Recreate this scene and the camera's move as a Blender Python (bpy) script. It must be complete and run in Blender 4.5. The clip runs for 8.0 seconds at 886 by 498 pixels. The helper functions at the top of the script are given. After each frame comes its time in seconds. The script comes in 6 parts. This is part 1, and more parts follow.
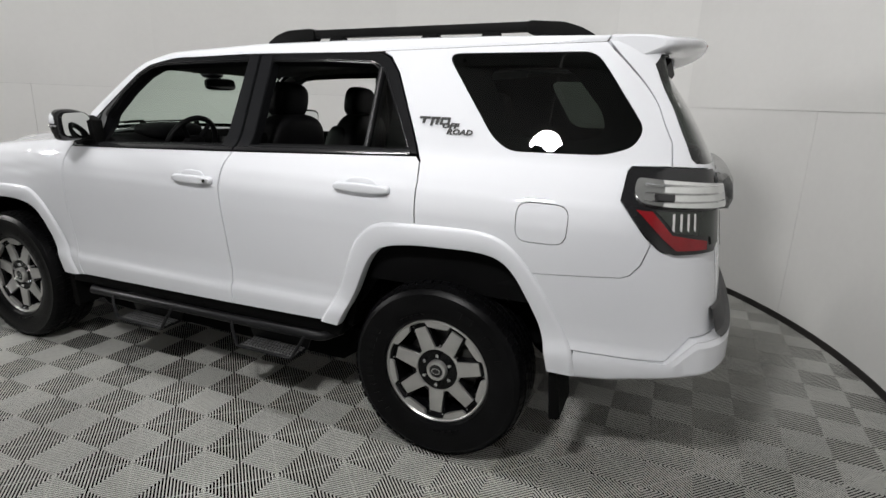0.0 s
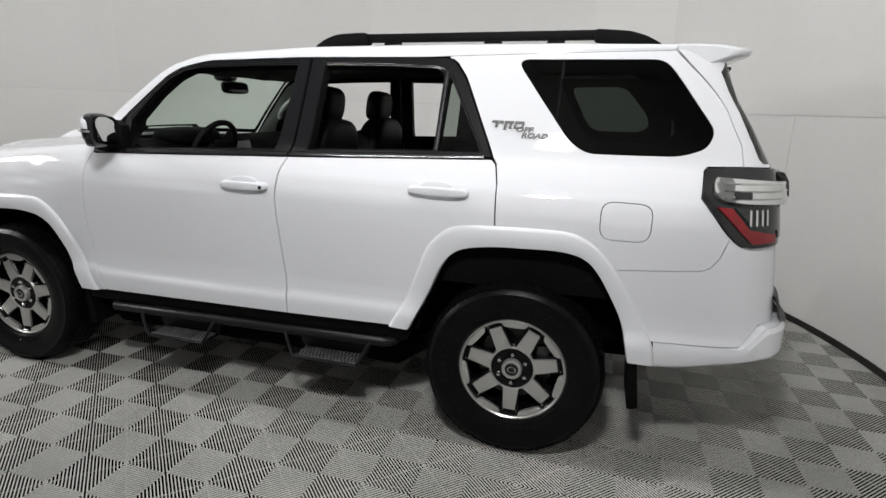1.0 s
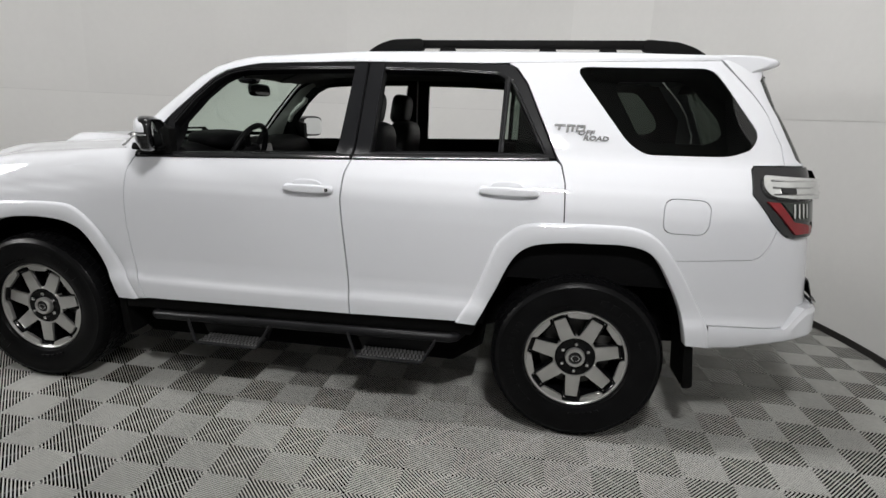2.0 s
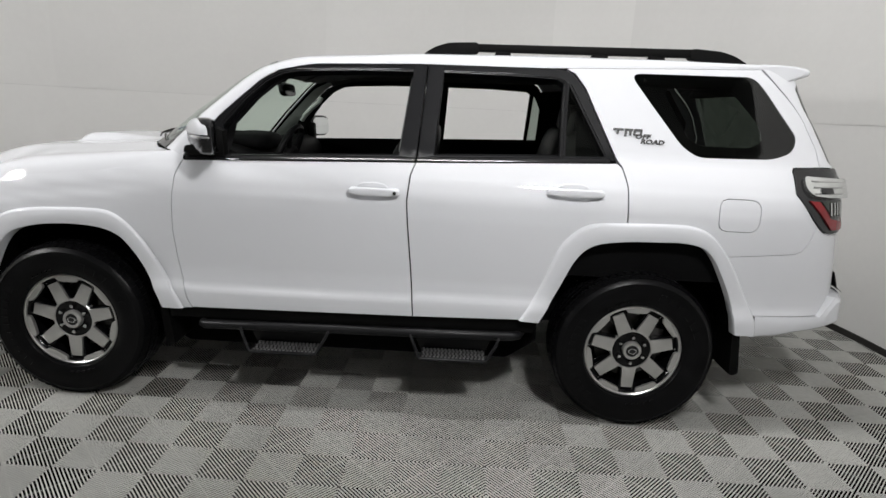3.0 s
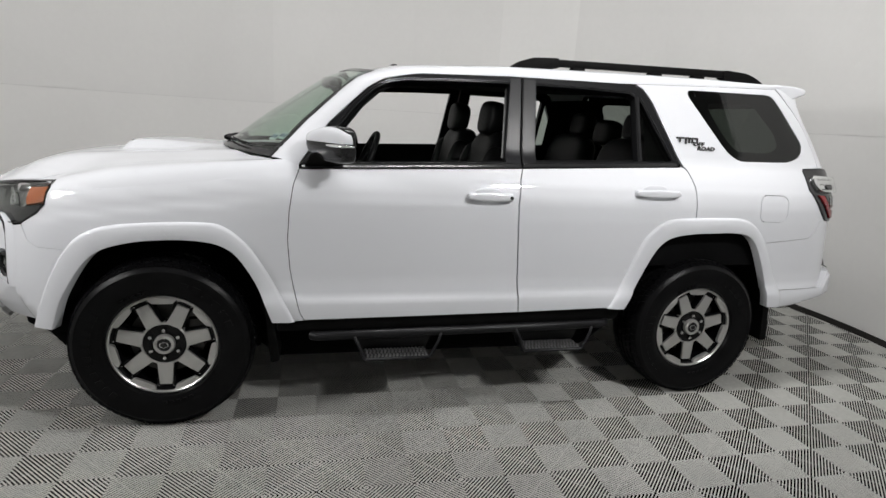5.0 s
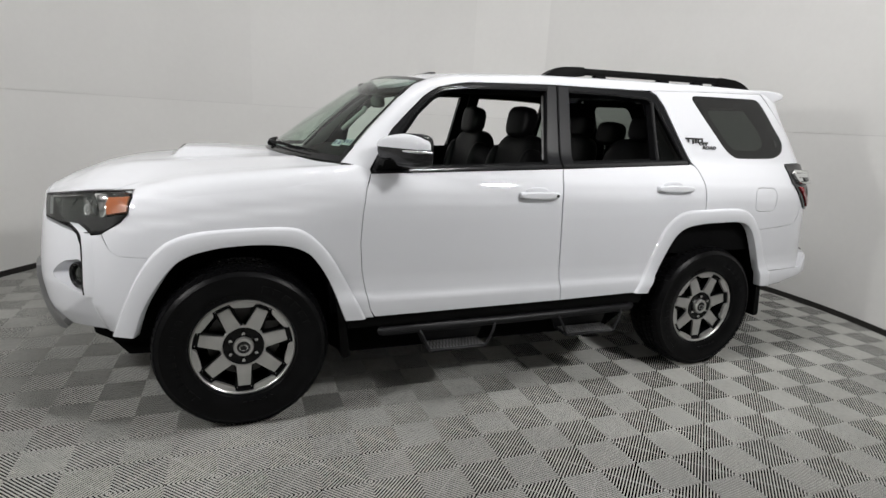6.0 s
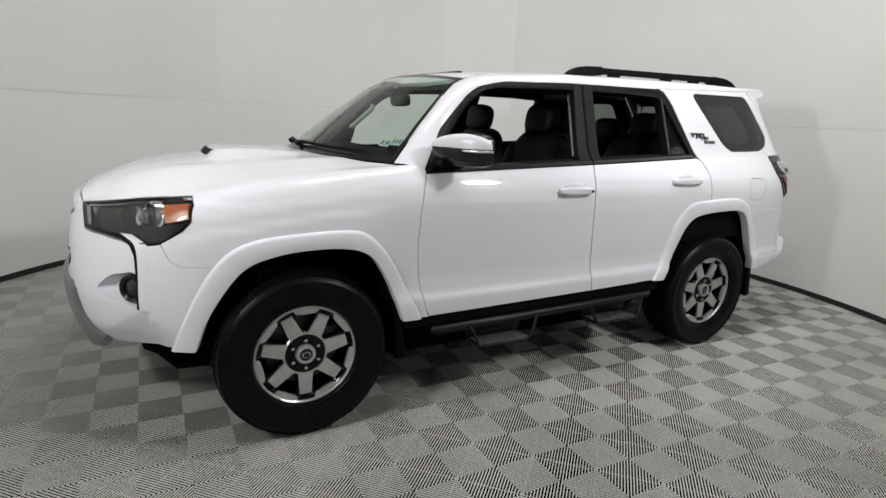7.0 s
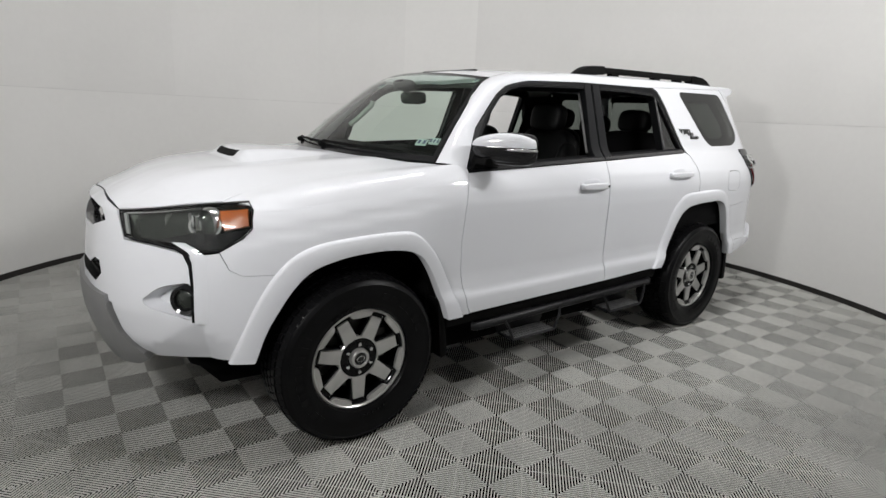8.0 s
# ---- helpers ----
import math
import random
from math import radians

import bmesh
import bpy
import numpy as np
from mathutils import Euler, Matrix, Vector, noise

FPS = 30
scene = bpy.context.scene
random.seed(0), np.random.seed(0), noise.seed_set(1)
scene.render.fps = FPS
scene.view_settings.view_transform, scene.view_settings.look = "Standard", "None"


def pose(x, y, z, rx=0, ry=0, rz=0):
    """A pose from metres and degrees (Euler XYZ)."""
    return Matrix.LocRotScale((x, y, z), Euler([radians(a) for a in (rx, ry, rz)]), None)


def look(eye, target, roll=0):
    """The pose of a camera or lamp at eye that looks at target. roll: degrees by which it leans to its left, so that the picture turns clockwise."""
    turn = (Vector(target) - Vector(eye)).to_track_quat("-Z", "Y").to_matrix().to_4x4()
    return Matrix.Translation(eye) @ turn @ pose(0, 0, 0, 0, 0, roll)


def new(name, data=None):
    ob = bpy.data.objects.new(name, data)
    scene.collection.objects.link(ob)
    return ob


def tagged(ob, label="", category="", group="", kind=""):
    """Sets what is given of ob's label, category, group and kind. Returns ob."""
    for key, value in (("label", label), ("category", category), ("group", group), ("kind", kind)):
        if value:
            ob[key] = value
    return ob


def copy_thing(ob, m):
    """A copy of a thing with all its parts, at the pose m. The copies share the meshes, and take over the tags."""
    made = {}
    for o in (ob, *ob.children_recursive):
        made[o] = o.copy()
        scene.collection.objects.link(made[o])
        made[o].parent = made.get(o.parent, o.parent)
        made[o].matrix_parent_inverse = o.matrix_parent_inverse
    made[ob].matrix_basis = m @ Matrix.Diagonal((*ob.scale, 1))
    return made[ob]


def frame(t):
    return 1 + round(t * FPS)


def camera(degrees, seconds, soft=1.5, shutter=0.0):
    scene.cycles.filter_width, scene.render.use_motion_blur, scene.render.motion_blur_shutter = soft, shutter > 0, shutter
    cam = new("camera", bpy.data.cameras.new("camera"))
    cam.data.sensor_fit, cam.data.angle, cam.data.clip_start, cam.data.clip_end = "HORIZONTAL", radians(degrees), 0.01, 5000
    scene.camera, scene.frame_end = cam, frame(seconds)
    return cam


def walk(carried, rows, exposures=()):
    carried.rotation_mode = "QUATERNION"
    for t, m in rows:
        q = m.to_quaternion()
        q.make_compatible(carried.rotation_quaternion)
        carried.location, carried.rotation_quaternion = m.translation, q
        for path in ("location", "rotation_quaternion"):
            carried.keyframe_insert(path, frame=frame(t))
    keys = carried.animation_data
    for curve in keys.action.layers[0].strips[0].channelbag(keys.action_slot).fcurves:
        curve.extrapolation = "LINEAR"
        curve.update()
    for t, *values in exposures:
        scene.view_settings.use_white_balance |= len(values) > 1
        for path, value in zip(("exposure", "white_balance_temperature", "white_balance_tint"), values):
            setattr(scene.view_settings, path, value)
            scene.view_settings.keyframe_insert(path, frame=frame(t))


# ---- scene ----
from mathutils.geometry import delaunay_2d_cdt

cam = camera(77.3, 8.0)
PATH = [
    (0, (2.224, -2.904, 1.523), (1.496, -1.114, 1.007), 2.1),
    (0.5, (1.933, -3.0, 1.513), (1.323, -1.164, 1.007), 2.2),
    (1, (1.654, -3.14, 1.503), (1.16, -1.266, 1.009), 2.2),
    (1.5, (1.376, -3.267, 1.486), (0.999, -1.362, 1.008), 2.3),
    (3, (0.476, -3.446, 1.496), (0.448, -1.506, 1.014), 2.9),
    (3.5, (0.172, -3.444, 1.485), (0.266, -1.505, 1.005), 3.3),
    (4, (-0.133, -3.474, 1.48), (0.086, -1.544, 1.003), 3.6),
    (5.5, (-1.088, -3.475, 1.474), (-0.495, -1.618, 1.027), 3.3),
    (6, (-1.425, -3.481, 1.487), (-0.718, -1.666, 1.033), 3.1),
    (6.5, (-1.713, -3.358, 1.493), (-0.891, -1.596, 1.026), 2.9),
    (7, (-2.011, -3.247, 1.484), (-1.066, -1.546, 1.022), 2.7),
    (7.5, (-2.294, -3.145, 1.497), (-1.237, -1.514, 1.026), 2.6),
    (8, (-2.519, -2.948, 1.494), (-1.342, -1.403, 1.017), 2.7),
]
walk(cam, [(t, look(eye, target, roll)) for t, eye, target, roll in PATH])

# ---- world and light ----
world = bpy.data.worlds.new("world")
scene.world = world
world.use_nodes = True
world.node_tree.nodes["Background"].inputs["Color"].default_value = (0.8, 0.85, 0.9, 1)
world.node_tree.nodes["Background"].inputs["Strength"].default_value = 0.02
LAMP_POWER, OVERHEAD_POWER, KEY_POWER = 195.0, 88.0, 105.0


# ---- materials ----
def material(name, color, rough=0.5, metal=0.0, vary=0.0, scale=6.0, bump=0.0, bump_scale=200.0, coat=0.0, spec=0.5, rand=0.0, fine=0.0, rough_vary=0.0, shared=False):
    m = bpy.data.materials.new(name)
    m.use_nodes = True
    t = m.node_tree
    b = t.nodes["Principled BSDF"]
    b.inputs["Base Color"].default_value = (*color, 1)
    b.inputs["Roughness"].default_value = rough
    b.inputs["Metallic"].default_value = metal
    b.inputs["Coat Weight"].default_value = coat
    b.inputs["Coat Roughness"].default_value = 0.035
    b.inputs["Specular IOR Level"].default_value = spec
    place = t.nodes.new("ShaderNodeNewGeometry").outputs["Position"] if shared else t.nodes.new("ShaderNodeTexCoord").outputs["Object"]
    if vary or rand or fine:
        value = t.nodes.new("ShaderNodeMath")
        value.operation = "ADD"
        value.inputs[0].default_value = 1.0
        value.inputs[1].default_value = 0.0
        last = value
        for amount, sc, detail in ((vary, scale, 6.0), (fine, scale * 22, 3.0)):
            if amount:
                n = t.nodes.new("ShaderNodeTexNoise")
                n.inputs["Scale"].default_value = sc
                n.inputs["Detail"].default_value = detail
                t.links.new(place, n.inputs["Vector"])
                r = t.nodes.new("ShaderNodeMapRange")
                r.inputs["From Min"].default_value, r.inputs["From Max"].default_value = 0.3, 0.7
                r.inputs["To Min"].default_value, r.inputs["To Max"].default_value = -amount, amount
                t.links.new(n.outputs["Fac"], r.inputs["Value"])
                add = t.nodes.new("ShaderNodeMath")
                t.links.new(last.outputs[0], add.inputs[0])
                t.links.new(r.outputs[0], add.inputs[1])
                last = add
        if rand:
            info = t.nodes.new("ShaderNodeObjectInfo")
            r = t.nodes.new("ShaderNodeMapRange")
            r.inputs["To Min"].default_value, r.inputs["To Max"].default_value = -rand, rand
            t.links.new(info.outputs["Random"], r.inputs["Value"])
            add = t.nodes.new("ShaderNodeMath")
            t.links.new(last.outputs[0], add.inputs[0])
            t.links.new(r.outputs[0], add.inputs[1])
            last = add
        mix = t.nodes.new("ShaderNodeVectorMath")
        mix.operation = "SCALE"
        mix.inputs[0].default_value = color
        t.links.new(last.outputs[0], mix.inputs["Scale"])
        t.links.new(mix.outputs[0], b.inputs["Base Color"])
    if rough_vary:
        n = t.nodes.new("ShaderNodeTexNoise")
        n.inputs["Scale"].default_value = 9.0
        t.links.new(place, n.inputs["Vector"])
        r = t.nodes.new("ShaderNodeMapRange")
        r.inputs["To Min"].default_value, r.inputs["To Max"].default_value = rough - rough_vary, rough + rough_vary
        t.links.new(n.outputs["Fac"], r.inputs["Value"])
        t.links.new(r.outputs[0], b.inputs["Roughness"])
    if bump:
        n = t.nodes.new("ShaderNodeTexNoise")
        n.inputs["Scale"].default_value = bump_scale
        n.inputs["Detail"].default_value = 4.0
        t.links.new(place, n.inputs["Vector"])
        k = t.nodes.new("ShaderNodeBump")
        k.inputs["Strength"].default_value = bump
        k.inputs["Distance"].default_value = 0.002
        t.links.new(n.outputs["Fac"], k.inputs["Height"])
        t.links.new(k.outputs["Normal"], b.inputs["Normal"])
    return m


def glass(name, tint, gloss=1.0):
    m = bpy.data.materials.new(name)
    m.use_nodes = True
    t = m.node_tree
    t.nodes.remove(t.nodes["Principled BSDF"])
    clear, shine, mix, facing, power, scale = (t.nodes.new(k) for k in ("ShaderNodeBsdfTransparent", "ShaderNodeBsdfGlossy", "ShaderNodeMixShader", "ShaderNodeLayerWeight", "ShaderNodeMath", "ShaderNodeMath"))
    clear.inputs["Color"].default_value = (*tint, 1)
    shine.inputs["Roughness"].default_value = 0.012
    shine.inputs["Color"].default_value = (gloss, gloss, gloss, 1)
    facing.inputs["Blend"].default_value = 0.5
    power.operation, scale.operation = "POWER", "MULTIPLY_ADD"
    power.inputs[1].default_value = 5.0
    scale.inputs[1].default_value, scale.inputs[2].default_value = 0.92, 0.048
    t.links.new(facing.outputs["Facing"], power.inputs[0])
    t.links.new(power.outputs[0], scale.inputs[0])
    t.links.new(scale.outputs[0], mix.inputs[0])
    t.links.new(clear.outputs[0], mix.inputs[1])
    t.links.new(shine.outputs[0], mix.inputs[2])
    t.links.new(mix.outputs[0], t.nodes["Material Output"].inputs["Surface"])
    return m


def glow(name, color, power):
    m = bpy.data.materials.new(name)
    m.use_nodes = True
    b = m.node_tree.nodes["Principled BSDF"]
    b.inputs["Emission Color"].default_value = (*color, 1)
    b.inputs["Emission Strength"].default_value = power
    return m


PAINT = material("white_car_paint", (0.69, 0.70, 0.73), 0.6, spec=0.05, coat=0.9, vary=0.012, scale=2.0, bump=0.015, bump_scale=350)
BLACK_GLOSS = material("gloss_black_plastic", (0.012, 0.012, 0.013), 0.16, vary=0.2, scale=5, rough_vary=0.05)
FRAME_BLACK = material("matt_black_window_frame", (0.006, 0.0062, 0.007), 0.45, spec=0.11, vary=0.15, scale=4, rough_vary=0.06)
PILLAR_BLACK = material("satin_black_pillar_cover", (0.010, 0.0103, 0.0115), 0.32, spec=0.2, vary=0.12, scale=4, rough_vary=0.05)
TRIM_BLACK = material("textured_black_plastic", (0.004, 0.004, 0.004), 0.6, spec=0.08, vary=0.25, scale=9, bump=0.3, bump_scale=500)
CABIN = material("black_cabin_plastic", (0.003, 0.003, 0.0033), 0.7, spec=0.08, vary=0.25, scale=6, bump=0.25, bump_scale=350)
SEAT = material("black_seat_leather", (0.004, 0.004, 0.0044), 0.5, spec=0.15, vary=0.25, scale=7, bump=0.5, bump_scale=160)
PILLAR_GREY = material("grey_pillar_trim", (0.50, 0.51, 0.49), 0.75, vary=0.06, scale=10, bump=0.2, bump_scale=500)
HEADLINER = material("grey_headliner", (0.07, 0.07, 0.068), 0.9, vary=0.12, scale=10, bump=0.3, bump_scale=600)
RUBBER = material("tyre_rubber", (0.004, 0.004, 0.0044), 0.33, spec=0.12, vary=0.3, scale=9, bump=0.25, bump_scale=260, rough_vary=0.1)
LETTER = material("raised_tyre_lettering", (0.004, 0.004, 0.0044), 0.32, spec=0.14, vary=0.2, scale=30)
MACHINED = material("machined_grey_alloy", (0.58, 0.575, 0.56), 0.30, metal=0.75, vary=0.06, scale=14, bump=0.05, bump_scale=700)
ALLOY_BLACK = material("gloss_black_alloy", (0.003, 0.003, 0.0035), 0.12, spec=0.22, vary=0.2, scale=8)
CHROME = material("chrome", (0.82, 0.82, 0.83), 0.08, metal=1.0, vary=0.03, scale=8)
STEEL = material("brake_steel", (0.09, 0.088, 0.085), 0.45, metal=0.9, vary=0.2, scale=20)
STEP_BLACK = material("powder_coated_black_steel", (0.008, 0.008, 0.009), 0.40, spec=0.26, vary=0.2, scale=9, bump=0.2, bump_scale=500)
STEP_GREY = material("worn_tread_steel", (0.26, 0.26, 0.26), 0.35, metal=0.6, vary=0.3, scale=24)
SKID = material("silver_grey_skid_plate", (0.21, 0.21, 0.21), 0.45, metal=0.15, vary=0.05, scale=6)
AMBER = material("amber_reflector", (0.36, 0.085, 0.012), 0.35, vary=0.12, scale=30)
RED = material("red_lamp_lens", (0.21, 0.006, 0.010), 0.2, vary=0.12, scale=20)
LAMP_GREY = material("grey_lamp_bezel", (0.05, 0.056, 0.05), 0.2, metal=0.6, vary=0.15, scale=20)
LAMP_SILVER = material("silvered_lamp_reflector", (0.72, 0.72, 0.72), 0.16, metal=1.0, vary=0.05, scale=30)
LAMP_WHITE = material("frosted_clear_lens", (0.52, 0.53, 0.52), 0.12, metal=0.3, vary=0.08, scale=25)
LAMP_CLEAR = material("silvered_clear_lens", (0.66, 0.67, 0.66), 0.09, metal=0.85, vary=0.08, scale=25)
# Black parts; the shade under the car and in the wheels is in this colour.
SHADOW = material("underbody_and_shade_black", (0.0025, 0.0025, 0.0025), 0.9, vary=0.3, scale=7, spec=0.05)
STICKER = material("pale_sticker_paper", (0.55, 0.60, 0.60), 0.5, vary=0.1, scale=40)
STICKER_INK = material("sticker_ink", (0.06, 0.08, 0.12), 0.5, vary=0.1, scale=40)
BADGE = material("matt_black_badge", (0.02, 0.02, 0.02), 0.4, vary=0.1, scale=40)
MIRROR = material("mirror_glass", (0.75, 0.77, 0.77), 0.01, metal=1.0)
CLEAR = glass("clear_lamp_lens", (0.9, 0.92, 0.91))
SHIELD_GLASS = glass("green_tinted_windshield", (0.73, 0.84, 0.76))
PRIVACY = glass("dark_privacy_glass", (0.20, 0.225, 0.205))
DOOR_GLASS = glass("grey_green_door_glass", (0.38, 0.43, 0.39))
PAD_GREY = material("dark_grey_step_pad", (0.055, 0.055, 0.056), 0.6, vary=0.15, scale=20, bump=0.2, bump_scale=400)
WALL = material("white_wall_panel", (0.81, 0.805, 0.79), 0.55, vary=0.025, scale=0.9, fine=0.008, bump=0.06, bump_scale=40)
JOINT = material("wall_joint_filler", (0.64, 0.635, 0.62), 0.7, vary=0.1, scale=8)
# Grey chosen for how much fill light the added walls throw back.
FILL_WALL = material("grey_fill_wall_paint", (0.50, 0.50, 0.49), 0.7, vary=0.05, scale=1.2, fine=0.02, bump=0.1, bump_scale=60)
CEILING = material("grey_ceiling_paint", (0.40, 0.40, 0.395), 0.8, vary=0.03, scale=2)
BASE = material("black_vinyl_baseboard", (0.015, 0.013, 0.012), 0.5, vary=0.3, scale=5, bump=0.2, bump_scale=60)
TILE = material("grey_ribbed_floor_tile", (0.53, 0.53, 0.50), 0.6, spec=0.12, vary=0.13, scale=1.7, fine=0.07, rand=0.05, bump=0.15, bump_scale=300, rough_vary=0.12, shared=True)
info, tone = WALL.node_tree.nodes.new("ShaderNodeObjectInfo"), WALL.node_tree.nodes.new("ShaderNodeMix")
tone.data_type, tone.blend_type = "RGBA", "MULTIPLY"
tone.inputs[0].default_value = 1.0
base_in = WALL.node_tree.nodes["Principled BSDF"].inputs["Base Color"]
WALL.node_tree.links.new(base_in.links[0].from_socket, tone.inputs[6])
WALL.node_tree.links.new(info.outputs["Color"], tone.inputs[7])
WALL.node_tree.links.new(tone.outputs[2], base_in)
# Near-black sheet; the shade between the ribs is put into its colour.
GAP_SHADE = material("gap_shade_under_tiles", (0.0015, 0.0015, 0.0015), 0.9, spec=0.05, vary=0.3, scale=5)
LAMP_FACE = glow("lit_lamp_face", (1.0, 0.99, 0.985), LAMP_POWER)
OVERHEAD_FACE = glow("lit_overhead_lamp_face", (1.0, 0.99, 0.985), OVERHEAD_POWER)
KEY_FACE = glow("lit_key_lamp_face", (1.0, 0.99, 0.985), KEY_POWER)


# ---- mesh helpers ----
def add(name, verts, faces, mat, parent=None, label="", smooth_angle=38, normals=None):
    me = bpy.data.meshes.new(name)
    me.from_pydata([tuple(v) for v in verts], [], [tuple(f) for f in faces])
    me.update()
    me.shade_smooth()
    if normals is not None:
        me.normals_split_custom_set(normals)
    else:
        me.set_sharp_from_angle(angle=radians(smooth_angle))
    me.materials.append(mat)
    ob = new(name, me)
    ob.parent = parent
    if label:
        ob["label"] = label
    return ob


def part(name, bm, mat, parent=None, label="", smooth_angle=38):
    me = bpy.data.meshes.new(name)
    bmesh.ops.recalc_face_normals(bm, faces=bm.faces)
    bm.to_mesh(me)
    bm.free()
    me.shade_smooth()
    me.set_sharp_from_angle(angle=radians(smooth_angle))
    me.materials.append(mat)
    ob = new(name, me)
    ob.parent = parent
    if label:
        ob["label"] = label
    return ob


def rbox(bm, centre, size, bevel=0.004, turn=None, seg=2):
    """A box with rounded edges, added to bm."""
    m = Matrix.Translation(centre) @ (turn or Matrix()) @ Matrix.Diagonal((*size, 1))
    made = bmesh.ops.create_cube(bm, size=1.0, matrix=m)
    if bevel:
        edges = {e for v in made["verts"] for e in v.link_edges}
        bmesh.ops.bevel(bm, geom=list(edges), offset=bevel, segments=seg, profile=0.6, affect="EDGES", clamp_overlap=True)
    return bm


def block(centre, size, bevel=0.004, turn=None, seg=2):
    return rbox(bmesh.new(), centre, size, bevel, turn, seg)


def pillow(centre, size, power=4.0, turn=None, n=10, shape=None):
    """A cushion-like rounded block; shape may bend its points, given in -1..1."""
    bm = bmesh.new()
    bmesh.ops.create_cube(bm, size=2.0)
    bmesh.ops.subdivide_edges(bm, edges=bm.edges[:], cuts=n, use_grid_fill=True)
    m = Matrix.Translation(centre) @ (turn or Matrix())
    for v in bm.verts:
        c = v.co
        k = (abs(c.x) ** power + abs(c.y) ** power + abs(c.z) ** power) ** (-1 / power)
        p = Vector((c.x * k, c.y * k, c.z * k))
        if shape:
            p = Vector(shape(*p))
        v.co = m @ Vector((p.x * size[0] / 2, p.y * size[1] / 2, p.z * size[2] / 2))
    return bm


def lathe(profile, seg=48, bm=None):
    """Rings of (radius, y) round the y axis."""
    bm = bm or bmesh.new()
    rings = [[bm.verts.new((r * math.cos(2 * math.pi * k / seg), y, r * math.sin(2 * math.pi * k / seg))) for k in range(seg)] for r, y in profile]
    for a, b in zip(rings, rings[1:]):
        for k in range(seg):
            bm.faces.new((a[k], a[(k + 1) % seg], b[(k + 1) % seg], b[k]))
    return bm


def tube(points, radius, seg=10, bm=None, cap=True):
    """A round bar along points; radius may be one number or one for each point."""
    bm = bm or bmesh.new()
    pts = [Vector(p) for p in points]
    radii = [float(r) for r in radius] if isinstance(radius, (list, tuple)) else [radius] * len(pts)
    rings, up = [], Vector((0.13, 0.21, 0.97))
    for i, p in enumerate(pts):
        d = (pts[min(i + 1, len(pts) - 1)] - pts[max(i - 1, 0)]).normalized()
        a = d.cross(up).normalized()
        b = d.cross(a)
        rings.append([bm.verts.new(p + radii[i] * (math.cos(2 * math.pi * k / seg) * a + math.sin(2 * math.pi * k / seg) * b)) for k in range(seg)])
    for a, b in zip(rings, rings[1:]):
        for k in range(seg):
            bm.faces.new((a[k], a[(k + 1) % seg], b[(k + 1) % seg], b[k]))
    if cap:
        bm.faces.new(rings[0])
        bm.faces.new(rings[-1])
    return bm


def slab(outline, lo, hi, axis="y", bevel=0.0, bm=None, seg=2):
    """A flat outline, in (x, z) for axis y, (x, y) for axis z or (y, z) for axis x, made thick from lo to hi."""
    bm = bm or bmesh.new()
    place = {"y": lambda a, b, c: (a, c, b), "z": lambda a, b, c: (a, b, c), "x": lambda a, b, c: (c, a, b)}[axis]
    low = [bm.verts.new(place(a, b, lo)) for a, b in outline]
    high = [bm.verts.new(place(a, b, hi)) for a, b in outline]
    faces = [bm.faces.new(low), bm.faces.new(high)]
    n = len(outline)
    for k in range(n):
        faces.append(bm.faces.new((low[k], low[(k + 1) % n], high[(k + 1) % n], high[k])))
    if bevel:
        edges = {e for f in faces for e in f.edges}
        bmesh.ops.bevel(bm, geom=list(edges), offset=bevel, segments=seg, profile=0.6, affect="EDGES", clamp_overlap=True)
    return bm


def loft(rows, bm=None, close=False):
    """A sheet over rows of points."""
    bm = bm or bmesh.new()
    rings = [[bm.verts.new(tuple(p)) for p in row] for row in rows]
    for a, b in zip(rings, rings[1:]):
        n = len(a)
        for k in range(n if close else n - 1):
            bm.faces.new((a[k], a[(k + 1) % n], b[(k + 1) % n], b[k]))
    return bm


def along(points, n):
    """n points at even steps along a polyline of any dimension."""
    p = np.array(points, float)
    d = np.r_[0, np.cumsum(np.linalg.norm(np.diff(p, axis=0), axis=1))]
    return np.stack([np.interp(np.linspace(0, d[-1], n), d, p[:, k]) for k in range(p.shape[1])], 1)


def rounded(outline, radius, n=5):
    """A closed outline with its corners rounded."""
    p = [np.array(q, float) for q in outline]
    out = []
    for i, c in enumerate(p):
        a, b = p[i - 1], p[(i + 1) % len(p)]
        la, lb = np.linalg.norm(a - c), np.linalg.norm(b - c)
        r = min(radius, 0.45 * la, 0.45 * lb)
        u, v = c + (a - c) / la * r, c + (b - c) / lb * r
        for k in range(n + 1):
            t = k / n
            out.append(tuple((1 - t) ** 2 * u + 2 * t * (1 - t) * c + t * t * v))
    return out


def within(points, loop):
    """Which points lie inside a closed loop."""
    q = np.array(loop, float)
    x, y = np.array(points, float).T
    inside = np.zeros(len(x), bool)
    for (ax, ay), (bx, by) in zip(q, np.roll(q, -1, axis=0)):
        cross = ((ay > y) != (by > y)) & (x < (bx - ax) * (y - ay) / ((by - ay) or 1e-12) + ax)
        inside ^= cross
    return inside


def ring(outline, step):
    """A closed loop with a point at least every step."""
    out = []
    for a, b in zip(outline, list(outline[1:]) + [outline[0]]):
        n = max(1, math.ceil(math.dist(a, b) / step))
        out += [(a[0] + (b[0] - a[0]) * k / n, a[1] + (b[1] - a[1]) * k / n) for k in range(n)]
    return out


